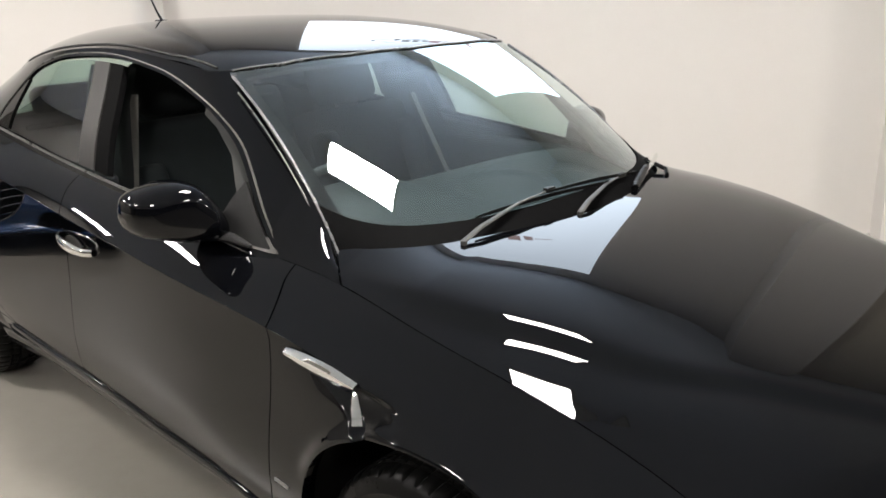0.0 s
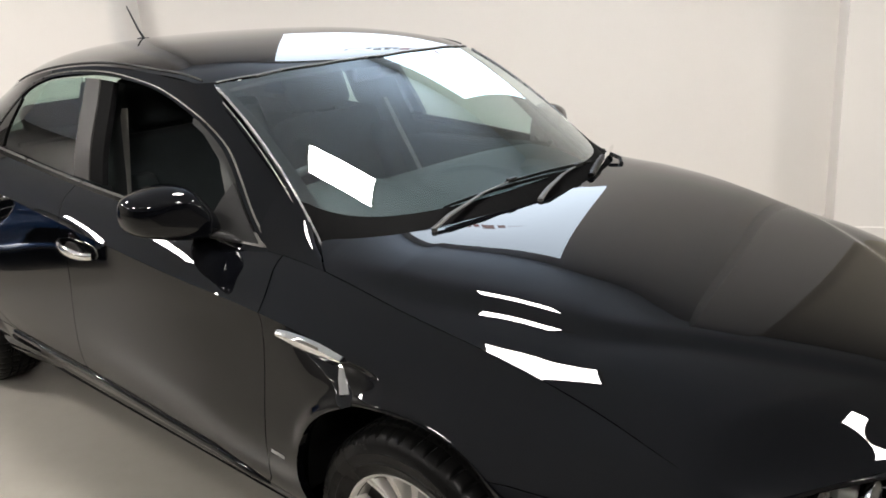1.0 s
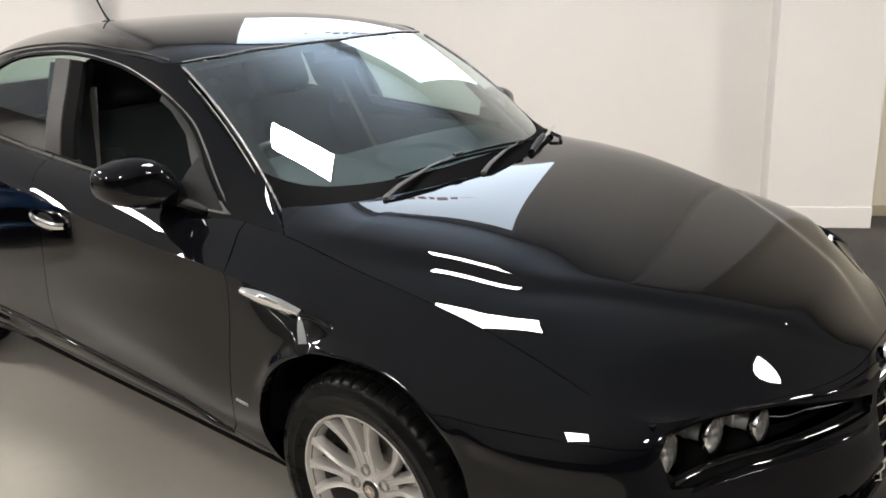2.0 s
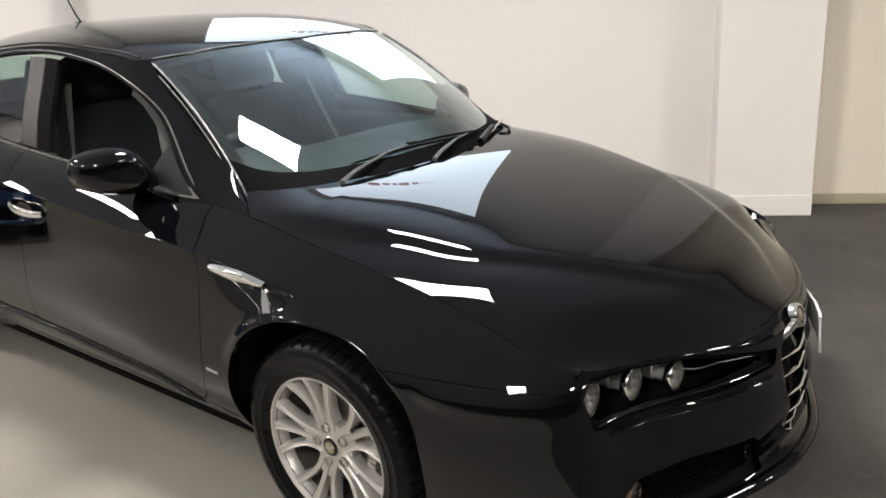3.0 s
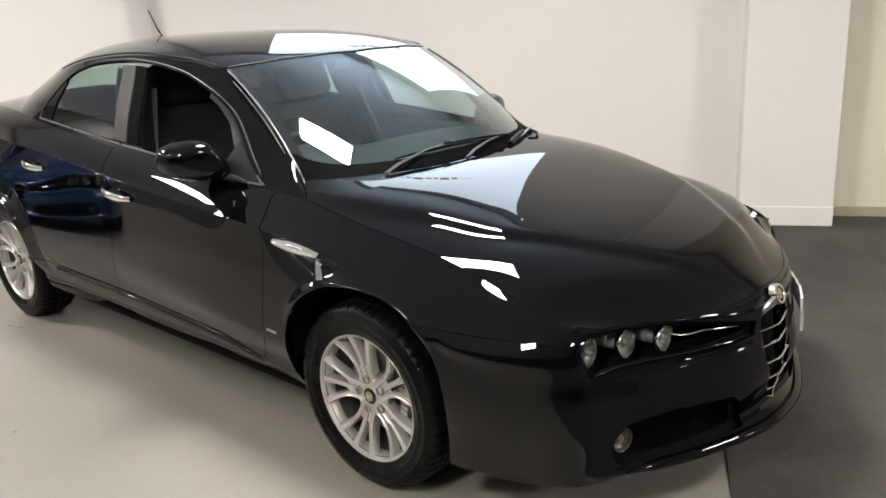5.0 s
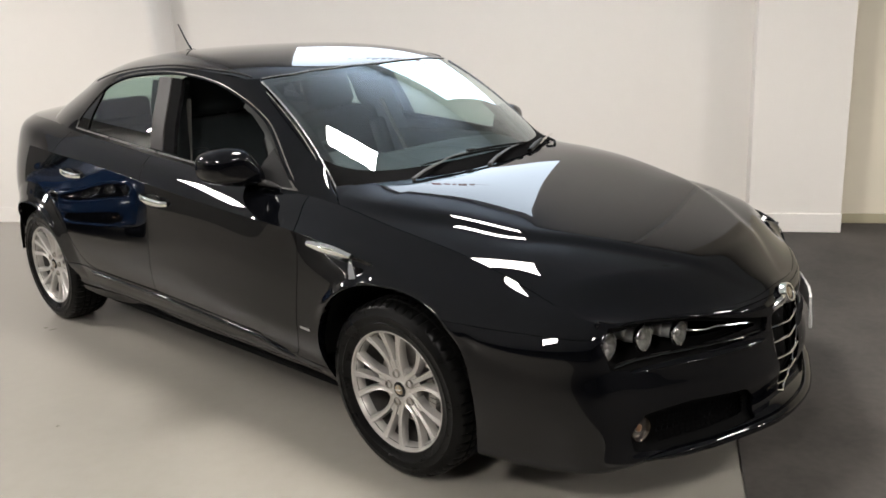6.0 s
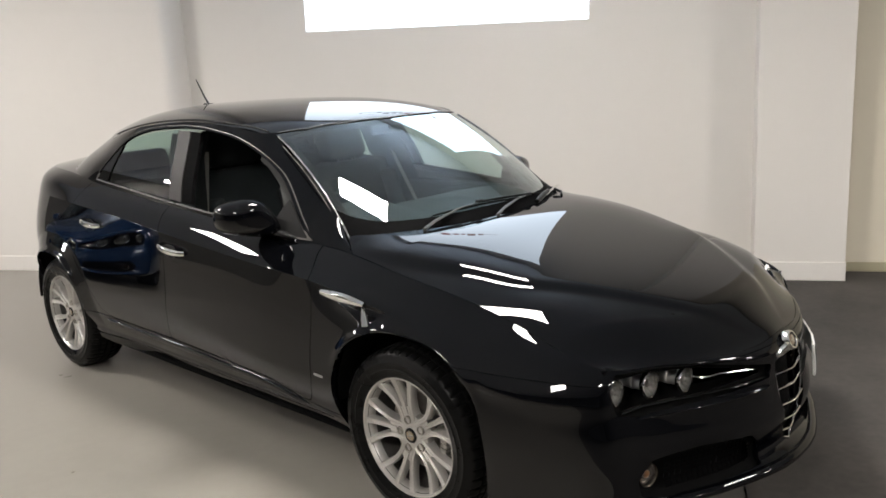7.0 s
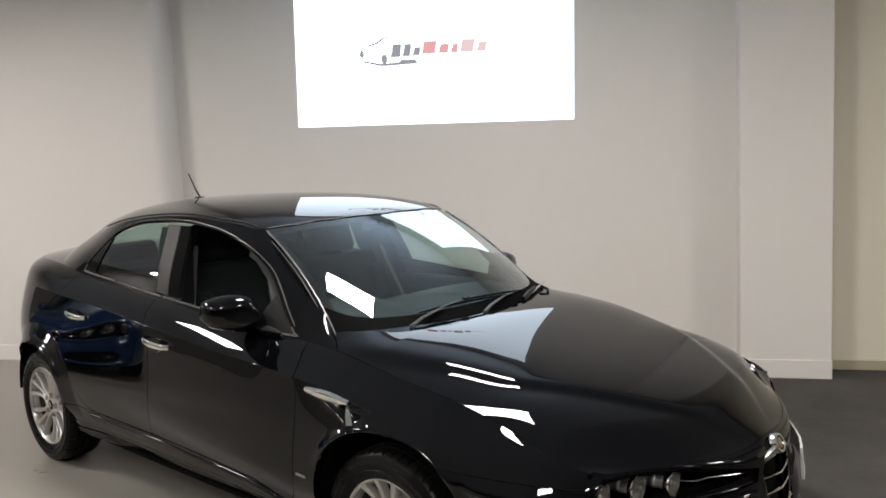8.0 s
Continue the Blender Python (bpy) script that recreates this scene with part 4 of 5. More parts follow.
    add_lathe(bm, [(.0, .0735), (.020, .0732), (.0255, .0722), (.0275, .0700), (.0280, .066)], 40)
    cap = part("centre_cap", bm, GLOSS_TRIM, wheel, "round dark centre cap with a plain dull emblem")
    bm = bmesh.new()
    add_lathe(bm, [(.0, .0745), (.014, .0744), (.0175, .0738), (.0180, .0725)], 28)
    part("cap_field", bm, GOLD, cap)
    bm = bmesh.new()
    add_box(bm, (-.0175, -.0022, .0735), (.0175, .0022, .0757), .0006)
    add_box(bm, (-.0022, -.0175, .0733), (.0022, .0175, .0755), .0006)
    part("cap_cross", bm, CHROME, cap)
    part("brake_disc", _disc(), STEEL, wheel, "bare steel ventilated brake disc")


def _disc():
    bm = bmesh.new()
    add_lathe(bm, [(.0, .030), (.072, .030), (.076, .012), (.080, .010), (.1425, .010), (.1425, -.014), (.078, -.014)], 72)
    return bm


def build_wheels(car):
    first = None
    for x, y in ((0, -.780), (0, .780), (-2.703, -.776), (-2.703, .776)):
        side = -1 if y < 0 else 1
        m = Matrix.Translation((x, y, .3135)) @ Matrix.Rotation(radians(90 if side < 0 else -90), 4, "X") @ Matrix.Rotation(radians(-14 if x else 15), 4, "Z")
        if first is None:
            w = new("wheel")
            w["label"] = "fifteen spoke silver alloy wheel with black tyre"
            wheel_parts(w)
            first = w
            w.matrix_world = m
        else:
            w = copy_thing(first, m)
        w.parent = car
        # the caliper does not turn with the wheel
        bm = bmesh.new()
        for k in range(7):
            a = radians(-22 + k * 7.5) if x == 0 else radians(158 + k * 7.5)
            add_box(bm, (-.011, -.024, -.05), (.011, .024, .05), .004, Matrix.Translation((x + .128 * math.cos(a), y - side * -.012, .3135 + .128 * math.sin(a))) @ Matrix.Rotation(-a, 4, "Y") @ Matrix.Rotation(radians(90), 4, "Z") @ Matrix.Rotation(radians(90), 4, "Y") @ Matrix.Scale(.62, 4))
        part("brake_caliper", bm, CALIPER, car, "grey cast brake caliper")


def lamp_unit(car, c, axis, r, deep):
    """One round lamp: a shallow glass-fronted cup with a ribbed bowl, on a chrome tube."""
    m = Matrix.Translation(c) @ Vector(axis).to_track_quat("Z", "Y").to_matrix().to_4x4()
    bm = bmesh.new()
    add_lathe(bm, [(r * .93, .003), (r, .004), (r * 1.03, .001), (r * 1.02, -.006), (r * .96, -.014), (r * .70, -.022), (r * .46, -.026)], 40, m)
    body = part("headlamp", bm, CHROME, car, "round headlamp with a clear glass front")
    bm = bmesh.new()
    add_lathe(bm, [(r * .60, -.018), (r * .56, -.026), (r * .56, -deep * .5), (r * .62, -deep * .52), (r * .62, -deep * .62), (r * .56, -deep * .64), (r * .56, -deep), (0, -deep)], 28, m)
    part("lamp_tube", bm, TUBE, body, "chrome tube behind the lamp")
    bm = bmesh.new()
    rings = add_lathe(bm, [(r * .93, .001), (r * .88, -.006), (r * .66, -.016), (r * .36, -.021), (0.002, -.022)], 72)
    for k in (1, 2, 3):
        for q, v in enumerate(rings[k]):
            v.co.z += .0022 * (q % 6 < 3)
    bmesh.ops.transform(bm, matrix=m, verts=bm.verts)
    part("reflector_bowl", bm, REFLECTOR, body, "ribbed grey reflector")
    bm = bmesh.new()
    add_lathe(bm, [(r * .24, -.022), (r * .26, -.010), (r * .20, -.004), (r * .10, -.001), (0.0005, -.001)], 20, m)
    part("bulb_shield", bm, STEEL, body)
    bm = bmesh.new()
    add_lathe(bm, [(r * .95, .003), (r * .85, .007), (r * .55, .011), (r * .25, .013), (0.0005, .0135)], 40, m)
    part("lamp_glass", bm, LENS, body)


def build_front(car, paint):
    g, n = BODY, BODY_N
    clipped("lamp_recess", g, n, [front_field(g, LAMP_SLOT, True, -.03)], UNDER, car, "dark lamp recess", depth=0, lift=-0.10)
    clipped("shield_recess", g, n, [front_field(g, SHIELD, True, -.02)], UNDER, car, depth=0, lift=-0.05)
    for s in (-1, 1):
        clipped("intake_recess", g, n, [front_field(g, INTAKE, True, -.02), -s * g.reshape(-1, 3)[:, 1]], UNDER, car, depth=0, lift=-0.055)
    for s in (-1, 1):
        for (x, w, z), r in (((.688, .655, .567), .0435), ((.733, .519, .562), .0440), ((.797, .416, .557), .0405)):
            lamp_unit(car, (x, s * w, z), (1, s * .02, .02), r, .105)
        bm = bmesh.new()
        pts = []
        for k in range(12):
            t = k / 11
            w = .372 - t * .205
            pts.append((.792 + t * .137 - .008, s * w, .5455 - .006 * t + (.010 * (1 - t) ** 6) - .008 * math.sin(math.pi * min(1, t * 2.2)) * (t < .45)))
        add_tube(bm, pts, [.0026 + .0007 * math.sin(math.pi * i / 11) for i in range(12)], 8)
        part("chrome_strip", bm, CHROME, car, "thin chrome strip beside the lamps")
        bm = bmesh.new()
        add_tube(bm, [(nose_x(w, .508) - .020, s * w, .5065 + .010 * (.66 - w)) for w in np.linspace(.66, .15, 24)], .0065, 8, True, (1.6, .7))
        part("lamp_ledge", bm, GLOSS_TRIM, car, "gloss black ledge under the lamps")
        # fog lamp in its recess
        c = Vector((.760, s * .585, .293))
        m = Matrix.Translation(c) @ Vector((1, s * .25, 0)).to_track_quat("Z", "Y").to_matrix().to_4x4()
        bm = bmesh.new()
        add_lathe(bm, [(.039, -.03), (.039, .004), (.037, .006), (.034, .003), (.031, -.006), (.018, -.016), (0, -.020)], 32, m)
        fog = part("fog_lamp", bm, FOG_BOWL, car, "small round fog lamp with chrome rim")
        bm = bmesh.new()
        add_lathe(bm, [(.0335, .004), (.026, .008), (.011, .010), (0, .0105)], 32, m)
        part("fog_glass", bm, LENS, fog)
        bm = bmesh.new()
        add_lathe(bm, [(.012, -.02), (.012, -.004), (.006, .0), (0, .0)], 16, m)
        part("fog_bulb", bm, AMBER, fog)
        # fine mesh of the lower intake: thin bars set back behind the opening
        bm = bmesh.new()
        for k in range(9):
            z = .235 + k * .0145
            pts = [(nose_x(w, z) - .040, s * w, z) for w in np.linspace(.17, .52, 10)]
            add_tube(bm, pts, .0022, 5, False)
        for k in range(20):
            w = .17 + k * .0185
            pts = [(nose_x(w, z) - .040, s * w, z) for z in np.linspace(.235, .352, 5)]
            add_tube(bm, pts, .0022, 5, False)
        ob = part("intake_mesh", bm, MATT, car, "black plastic mesh in the lower intake")
        tagged(ob, kind="stuff")
    # rounded chin lip along the foot of the nose
    bm = bmesh.new()
    span = np.linspace(-.615, .615, 61)
    thick = [float(.017 * min(1, .35 + 4 * (.615 - abs(w)) / .615)) for w in span]
    add_tube(bm, [(nose_x(w, .212) - .002, w, .212) for w in span], thick, 14, True, (1.15, 1.0))
    part("chin_lip", bm, paint, car, "glossy black rounded chin lip")
    # shield grille: chrome frame, cross bars, badge
    bm = bmesh.new()
    outline = [(y, z) for y, z in SHIELD[1:-1]]
    right = [(nose_x(y, z) - .006, -y + .004, z) for y, z in outline]
    leftp = [(nose_x(y, z) - .006, y - .004, z) for y, z in outline[::-1]]
    tip = [(nose_x(0, .245) - .004, 0, .249)]
    add_tube(bm, right + tip + leftp, [.008, .006, .0042, .0036, .0036, .0036, .004, .0036, .0036, .0036, .0036, .0042, .006, .008][: len(right + tip + leftp)] if len(right + tip + leftp) <= 14 else .007, 10)
    part("shield_frame", bm, CHROME, car, "chrome frame of the shield grille")
    shield_w = curve1([(.25, .030), (.32, .066), (.42, .098), (.52, .114), (.56, .112)])
    for z in (.508, .453, .398, .343, .292):
        bm = bmesh.new()
        half = float(shield_w(np.array([z]))[0]) - .004
        pts = [(nose_x(y, z) - .010 + .012 * (1 - abs(y) / .12), y, z - .006 * (1 - abs(y) / half)) for y in np.linspace(-half, half, 13)]
        add_tube(bm, pts, .0036, 8, True, (1.6, .9))
        part("grille_bar", bm, CHROME, car, "chrome cross bar of the grille")
    for s in (-1, 1):
        bm = bmesh.new()
        pts = [(nose_x(w, .577) + .003 - .002 * i, s * w, .576 + .006 * (1 - i / 5) - .012 * (i / 5)) for i, w in enumerate(np.linspace(.012, .108, 6))]
        add_tube(bm, pts, [.016, .016, .016, .0145, .0125, .007], 12, True, (.75, 1))
        part("badge_wing", bm, CHROME, car, "chrome brow over the grille")
    m = Matrix.Translation((.966, 0, .598)) @ Vector((1, 0, .42)).to_track_quat("Z", "Y").to_matrix().to_4x4()
    bm = bmesh.new()
    add_lathe(bm, [(.0, .006), (.024, .006), (.0255, .0095), (.0300, .0095), (.0325, .006), (.0335, -.012)], 40, m)
    badge = part("badge", bm, CHROME, car, "round chrome bonnet badge with plain fields")
    bm = bmesh.new()
    add_lathe(bm, [(.0, .0078), (.014, .0077), (.0165, .0070), (.0170, .006)], 32, m)
    part("badge_field", bm, GOLD, badge)
    bm = bmesh.new()
    add_lathe(bm, [(.0172, .0062), (.0175, .0074), (.0235, .0072), (.0240, .0060)], 32, m)
    part("badge_ring", bm, GLOSS_TRIM, badge, "dark ring round the emblem")
    bm = bmesh.new()
    add_box(bm, (-.0135, -.0022, .0070), (.0135, .0022, .0092), .0006, m)
    add_box(bm, (-.0020, -.0135, .0070), (.0020, .0135, .0090), .0006, m)
    part("badge_cross", bm, CHROME, badge, "plain silver cross bars")
    # number plate, bowed round the nose beside the shield
    bm = bmesh.new()
    rows = []
    for w in np.linspace(.165, .60, 16):
        rows.append([bm.verts.new((nose_x(w, z) + off, w, z)) for z, off in ((.425, .030), (.535, .038), (.535, .030), (.425, .022))])
    for p, q in zip(rows, rows[1:]):
        for j in range(4):
            bm.faces.new((p[j], p[(j + 1) % 4], q[(j + 1) % 4], q[j]))
    bm.faces.new(rows[0])
    bm.faces.new(rows[-1][::-1])
    bmesh.ops.recalc_face_normals(bm, faces=bm.faces)
    plate = part("number_plate", bm, PLATE, car, "white number plate with plain dark bars")
    for k in range(7):
        bm = bmesh.new()
        w0 = .20 + k * .052 + (.02 if k > 3 else 0)
        vs = [bm.verts.new((nose_x(w, z) + .041 if z > .5 else nose_x(w, z) + .0365, w, z)) for w, z in ((w0, .445), (w0 + .036, .445), (w0 + .036, .515), (w0, .515))]
        bm.faces.new(vs)
        bmesh.ops.solidify(bm, geom=bm.faces, thickness=.002)
        part("plate_bar", bm, PLASTIC, plate)


def build_sides(car):
    for s in (-1, 1):
        # door mirror: teardrop shell, glass, foot and sail panel
        rim = polygon([(.965, 1.020), (.955, 1.055), (.925, 1.074), (.865, 1.086), (.815, 1.078), (.785, 1.050), (.756, 1.005), (.741, .955), (.757, .926), (.810, .926), (.880, .940), (.935, .960), (.960, .985)], 4)
        hub_y, hub_z, drop = .868, 1.003, .026 * (s > 0)
        lead = .038 * (s > 0)

        def shell(size, out):
            """One ring of the housing: the rim drawn in by a factor and moved forwards."""
            ring = []
            for w, z in rim:
                a, b = hub_y + (w - hub_y) * size, hub_z + (z - hub_z) * size
                ring.append((lead - .850 - .30 * (a - .86) + out * (1 - .9 * (a - .86)), s * (a - drop), b - drop))
            return ring

        bm = bmesh.new()
        steps = [(.90, -.014), (.93, -.034), (.965, -.038), (.99, -.030), (1.0, -.012)] + [(math.cos(a) ** .46, .080 * math.sin(a)) for a in np.linspace(.12, 1.54, 15)]
        rows = [[bm.verts.new(p) for p in shell(size, out)] for size, out in steps]
        for p, q in zip(rows, rows[1:]):
            for j in range(len(p)):
                bm.faces.new((p[j], p[(j + 1) % len(p)], q[(j + 1) % len(p)], q[j]))
        bm.faces.new(rows[-1])
        bmesh.ops.recalc_face_normals(bm, faces=bm.faces)
        mirror = part("door_mirror", bm, PAINT, car, "glossy black door mirror")
        bm = bmesh.new()
        bm.faces.new([bm.verts.new(p) for p in shell(.905, -.016)])
        part("mirror_glass", bm, MIRROR, mirror, "silvered mirror glass")
        bm = bmesh.new()
        add_tube(bm, [(-.850, s * .805, .944), (-.80, s * .785, .944), (-.74, s * .760, .938), (-.68, s * .748, .926)], [.016, .019, .018, .008], 14, True, (1.1, .62))
        part("mirror_foot", bm, PLASTIC, mirror, "black plastic mirror foot")
        # sail panel in the front corner of the window
        g, n = UPPER_RING, UPPER_N
        y = g.reshape(-1, 3)[:, 1]
        sail = polygon([(-.575, .905), (-.84, .938), (-.80, 1.00), (-.765, 1.07), (-.69, 1.0), (-.61, .93)])
        if s > 0:
            sail = polygon([(-.56, .90), (-.700, .905), (-.712, .935), (-.742, .982), (-.800, 1.040), (-.90, 1.13), (-.50, 1.20)])
        clipped("sail_panel", g, n, [-s * y + .3, side_field(g, sail, True), side_field(g, WINDOWS, True, .004)], PLASTIC if s < 0 else MATT, car, "black plastic corner panel", depth=.012, lift=.003)
        # rounded top of the sill under the doors
        bm = bmesh.new()
        pts, thick = [], []
        for x in np.linspace(-.53, -2.17, 60):
            z = float(np.interp(x, *SILL_LINE)) - .024
            pts.append((x, s * (flank_w(x, z) - .006), z))
            thick.append(float(.0165 * min(1.0, .25 + (-.53 - x) / .10, .25 + (x + 2.17) / .06)))
        add_tube(bm, pts, thick, 16, True, (1.0, 1.0))
        part("sill_roll", bm, PAINT, car, "glossy black rounded sill edge")
        # door handles
        for xf, xb, zf, zb in ((-1.315, -1.525, .815, .835), (-2.105, -2.300, .868, .884)):
            bm = bmesh.new()
            pts, rad = [], []
            for k in range(13):
                t = k / 12
                x, z = xf + (xb - xf) * t, zf + (zb - zf) * t
                bow = .030 * math.sin(math.pi * min(1, max(0, t))) ** .5
                pts.append((x, s * (flank_w(x, z) + .004 + bow), z))
                rad.append(.0085 + .0045 * math.sin(math.pi * t))
            add_tube(bm, pts, rad, 10, True, (.75, 1.25))
            part("door_handle", bm, CHROME, car, "chrome door handle")
            bm = bmesh.new()
            xm, zm = (xf + xb) / 2 - .02, (zf + zb) / 2 - .012
            add_lathe(bm, [(.0, .001), (.6, .0012), (.92, .002), (1.0, .0035), (1.04, .0)], 28, Matrix.Translation((xm, s * (flank_w(xm, zm) + .001), zm)) @ Matrix.Rotation(radians(-90 * s), 4, "X") @ Matrix.Diagonal((.062, .030, 1, 1)))
            part("handle_cup", bm, PLASTIC, car, "black cup behind the handle")
        # side vent blade in front of the door
        bm = bmesh.new()
        rows = []
        for k in range(15):
            t = k / 14
            x, z = -.398 + t * .215, .7735 - t * .020
            tall = .0045 + .0155 * math.sin(math.pi * (t * .80 + .12)) ** .8
            w = flank_w(x, z) + .002
            rows.append([bm.verts.new((x, s * (w + o), z + h * tall)) for o, h in ((0, -1), (.006, -.75), (.011, -.1), (.012, .4), (.006, .9), (0, 1))])
        for p, q in zip(rows, rows[1:]):
            for j in range(5):
                bm.faces.new((p[j], p[j + 1], q[j + 1], q[j]))
        bm.faces.new(rows[0])
        bm.faces.new(rows[-1][::-1])
        bmesh.ops.recalc_face_normals(bm, faces=bm.faces)
        part("side_blade", bm, CHROME, car, "brushed chrome blade on the front wing")
        # bright stem that runs from the blade's end down to the wheel arch
        bm = bmesh.new()
        rows = []
        for k in range(9):
            t = k / 8
            x, z = -.209 + .030 * t + .014 * t * t, .754 - .068 * t
            half = .0035 + .0065 * t
            rows.append([bm.verts.new((x + o * half, s * (flank_w(x + o * half, z) + h), z)) for o, h in ((-1, .0), (-.8, .004), (-.2, .0055), (.5, .0035), (1, .0))])
        for p, q in zip(rows, rows[1:]):
            for j in range(4):
                bm.faces.new((p[j], p[j + 1], q[j + 1], q[j]))
        bmesh.ops.recalc_face_normals(bm, faces=bm.faces)
        part("blade_stem", bm, CHROME, car, "bright chrome stem under the wing blade")
        bm = bmesh.new()
        x0, z0 = -.415, .460
        w = flank_w(x0, z0)
        add_box(bm, (-.026, -.001, -.004), (.026, .0012, .004), .0008, Matrix.Translation((x0, s * (w + .001), z0)) @ Matrix.Rotation(radians(s * 4), 4, "X") @ Matrix.Rotation(radians(3), 4, "Y"))
        part("emblem_bar", bm, GREY_TEXT, car, "small plain silver emblem bar")
        # wheel-arch liners
        for cx in (0.005, -2.70):
            bm = bmesh.new()
            rows = []
            for w in (.905, .86, .80, .70, .55):
                rr = .372 if w < .88 else .350
                rows.append([bm.verts.new((cx + rr * oval(math.cos(a)), s * (min(w, .87) if w > .9 else w), .315 + (rr + .010) * oval(math.sin(a)))) for a in np.linspace(.06, math.pi - .06, 30)])
            for p, q in zip(rows[1:], rows[2:]):
                for j in range(29):
                    bm.faces.new((p[j], p[j + 1], q[j + 1], q[j]))
            c = bm.verts.new((cx, s * .55, .3))
            for j in range(29):
                bm.faces.new((rows[-1][j], rows[-1][j + 1], c))
            part("arch_liner", bm, UNDER, car, "dark wheel arch liner")
        # tail lamp
        g, n = BODY, BODY_N
        lamp = polygon([(.30, .80), (.30, .90), (.72, .93), (.72, .80)])
        q = np.abs(g.reshape(-1, 3)[:, (1, 2)])
        f = np.where((g.reshape(-1, 3)[:, 0] < -3.2) & (s * g.reshape(-1, 3)[:, 1] > 0), inside(lamp, q), 1.0)
        clipped("tail_lamp", g, n, [f], RED, car, "red tail lamp", depth=.01, lift=.003)


def build_under(car):
    g, n = BODY[::3, ::2], BODY_N[::3, ::2]
    y = g.reshape(-1, 3)[:, 1]
    arches = [np.where(np.abs(y) > .5, side_field(g, a, False, .01), -1.0) for a in (FRONT_ARCH, REAR_ARCH)]
    clipped("inner_shell", g, n, arches + [(.225 - g.reshape(-1, 3)[:, 2]), front_field(g, LAMP_SLOT, False, -.02), front_field(g, SHIELD, False, -.02), front_field(g, INTAKE, False, -.02)], UNDER, car, "dark inner shell behind the panel gaps", depth=0, lift=-0.022)
    bm = bmesh.new()
    add_box(bm, (-3.2, -.60, .18), (.72, .60, .24), .02)
    add_box(bm, (-2.25, -.72, .18), (-.42, .72, .25), .02)
    # Unseen trays, added to stop light leaking under the car.
    add_box(bm, (.39, -.72, .178), (.62, .72, .20), .01)
    add_box(bm, (.61, -.46, .178), (.82, .46, .20), .01)
    add_box(bm, (-2.28, -.775, .175), (-.40, .775, .20), .01)
    add_box(bm, (-.46, -.66, .24), (-.40, .66, .84), .01)
    part("floor_pan", bm, UNDER, car, "dark floor pan")
    # cowl under the wipers
    bm = bmesh.new()
    rows = []
    for y in np.linspace(-.64, .64, 33):
        a = abs(y)
        xf = float(np.interp(a, (0, .25, .50, .64), (-.325, -.335, -.385, -.445)))
        zb = float(np.interp(a, (0, .50, .66), (.895, .890, .872)))
        rows.append([bm.verts.new(p) for p in ((xf + .10, y, zb - .005), (xf - .02, y, zb - .012), (xf - .06, y, zb - .010), (xf - .09, y, zb - .030))])
    for p, q in zip(rows, rows[1:]):
        for j in range(3):
            bm.faces.new((p[j], p[j + 1], q[j + 1], q[j]))
    bmesh.ops.recalc_face_normals(bm, faces=bm.faces)
    part("cowl", bm, MATT, car, "black plastic cowl under the wipers")


def build_roof_details(car):
    # aerial
    bm = bmesh.new()
    base = Vector((-2.40, 0, float(roof_z(np.array([-2.40]), np.array([0.0]))[0])))
    add_box(bm, (-.040, -.014, -.006), (.036, .014, .014), .009, Matrix.Translation(base), 3)
    aer = part("aerial", bm, PLASTIC, car, "short black roof aerial")
    bm = bmesh.new()
    top = Vector((-2.506, 0, 1.551))
    add_tube(bm, [base + Vector((.005, 0, .008)), base.lerp(top, .3), base.lerp(top, .7), top], [.0055, .0045, .0038, .0034], 8)
    part("aerial_rod", bm, RUBBER, aer)
    for s in (-1, 1):
        # drip rails between roof and side, and the beads along the screen
        bm = bmesh.new()
        pts = [(x, s * (float(roof_wide(np.array([x]))[0]) - .022), float(roof_z(np.array([x]), np.array([float(roof_wide(np.array([x]))[0]) - .022]))[0]) + .0012) for x in np.linspace(-1.03, -2.45, 40)]
        add_tube(bm, pts, .0035, 6)
        part("roof_bead", bm, PLASTIC, car, "black roof seam bead")
        bm = bmesh.new()
        nv, nw = SCREEN_GRID.shape[:2]
        k = 0 if s > 0 else nw - 1
        pts = [Vector(SCREEN_GRID[j, k]) + .003 * Vector(SCREEN_N[j, k]) for j in range(0, nv, 2)]
        add_tube(bm, pts, .0038, 8)
        part("screen_bead", bm, BRIGHT_TRIM, car, "dull metal bead along the windscreen edge")
        bm = bmesh.new()
        add_tube(bm, [p + Vector((-.010, s * .013, -.004)) for p in pts[:-2]], .0022, 6)
        part("pillar_seam", bm, WINDOW_TRIM, car, "thin satin strip along the screen pillar")
    bm = bmesh.new()
    pts = []
    for y in np.linspace(-.56, .56, 31):
        x = float(np.interp(abs(y), (0, .25, .45, .568), (-.872, -.889, -.932, -.992)))
        pts.append((x, y, float(roof_z(np.array([x]), np.array([y]))[0]) + .001))
    add_tube(bm, pts, .0032, 8)
    part("screen_bead", bm, BRIGHT_TRIM, car, "dull metal bead along the windscreen top")


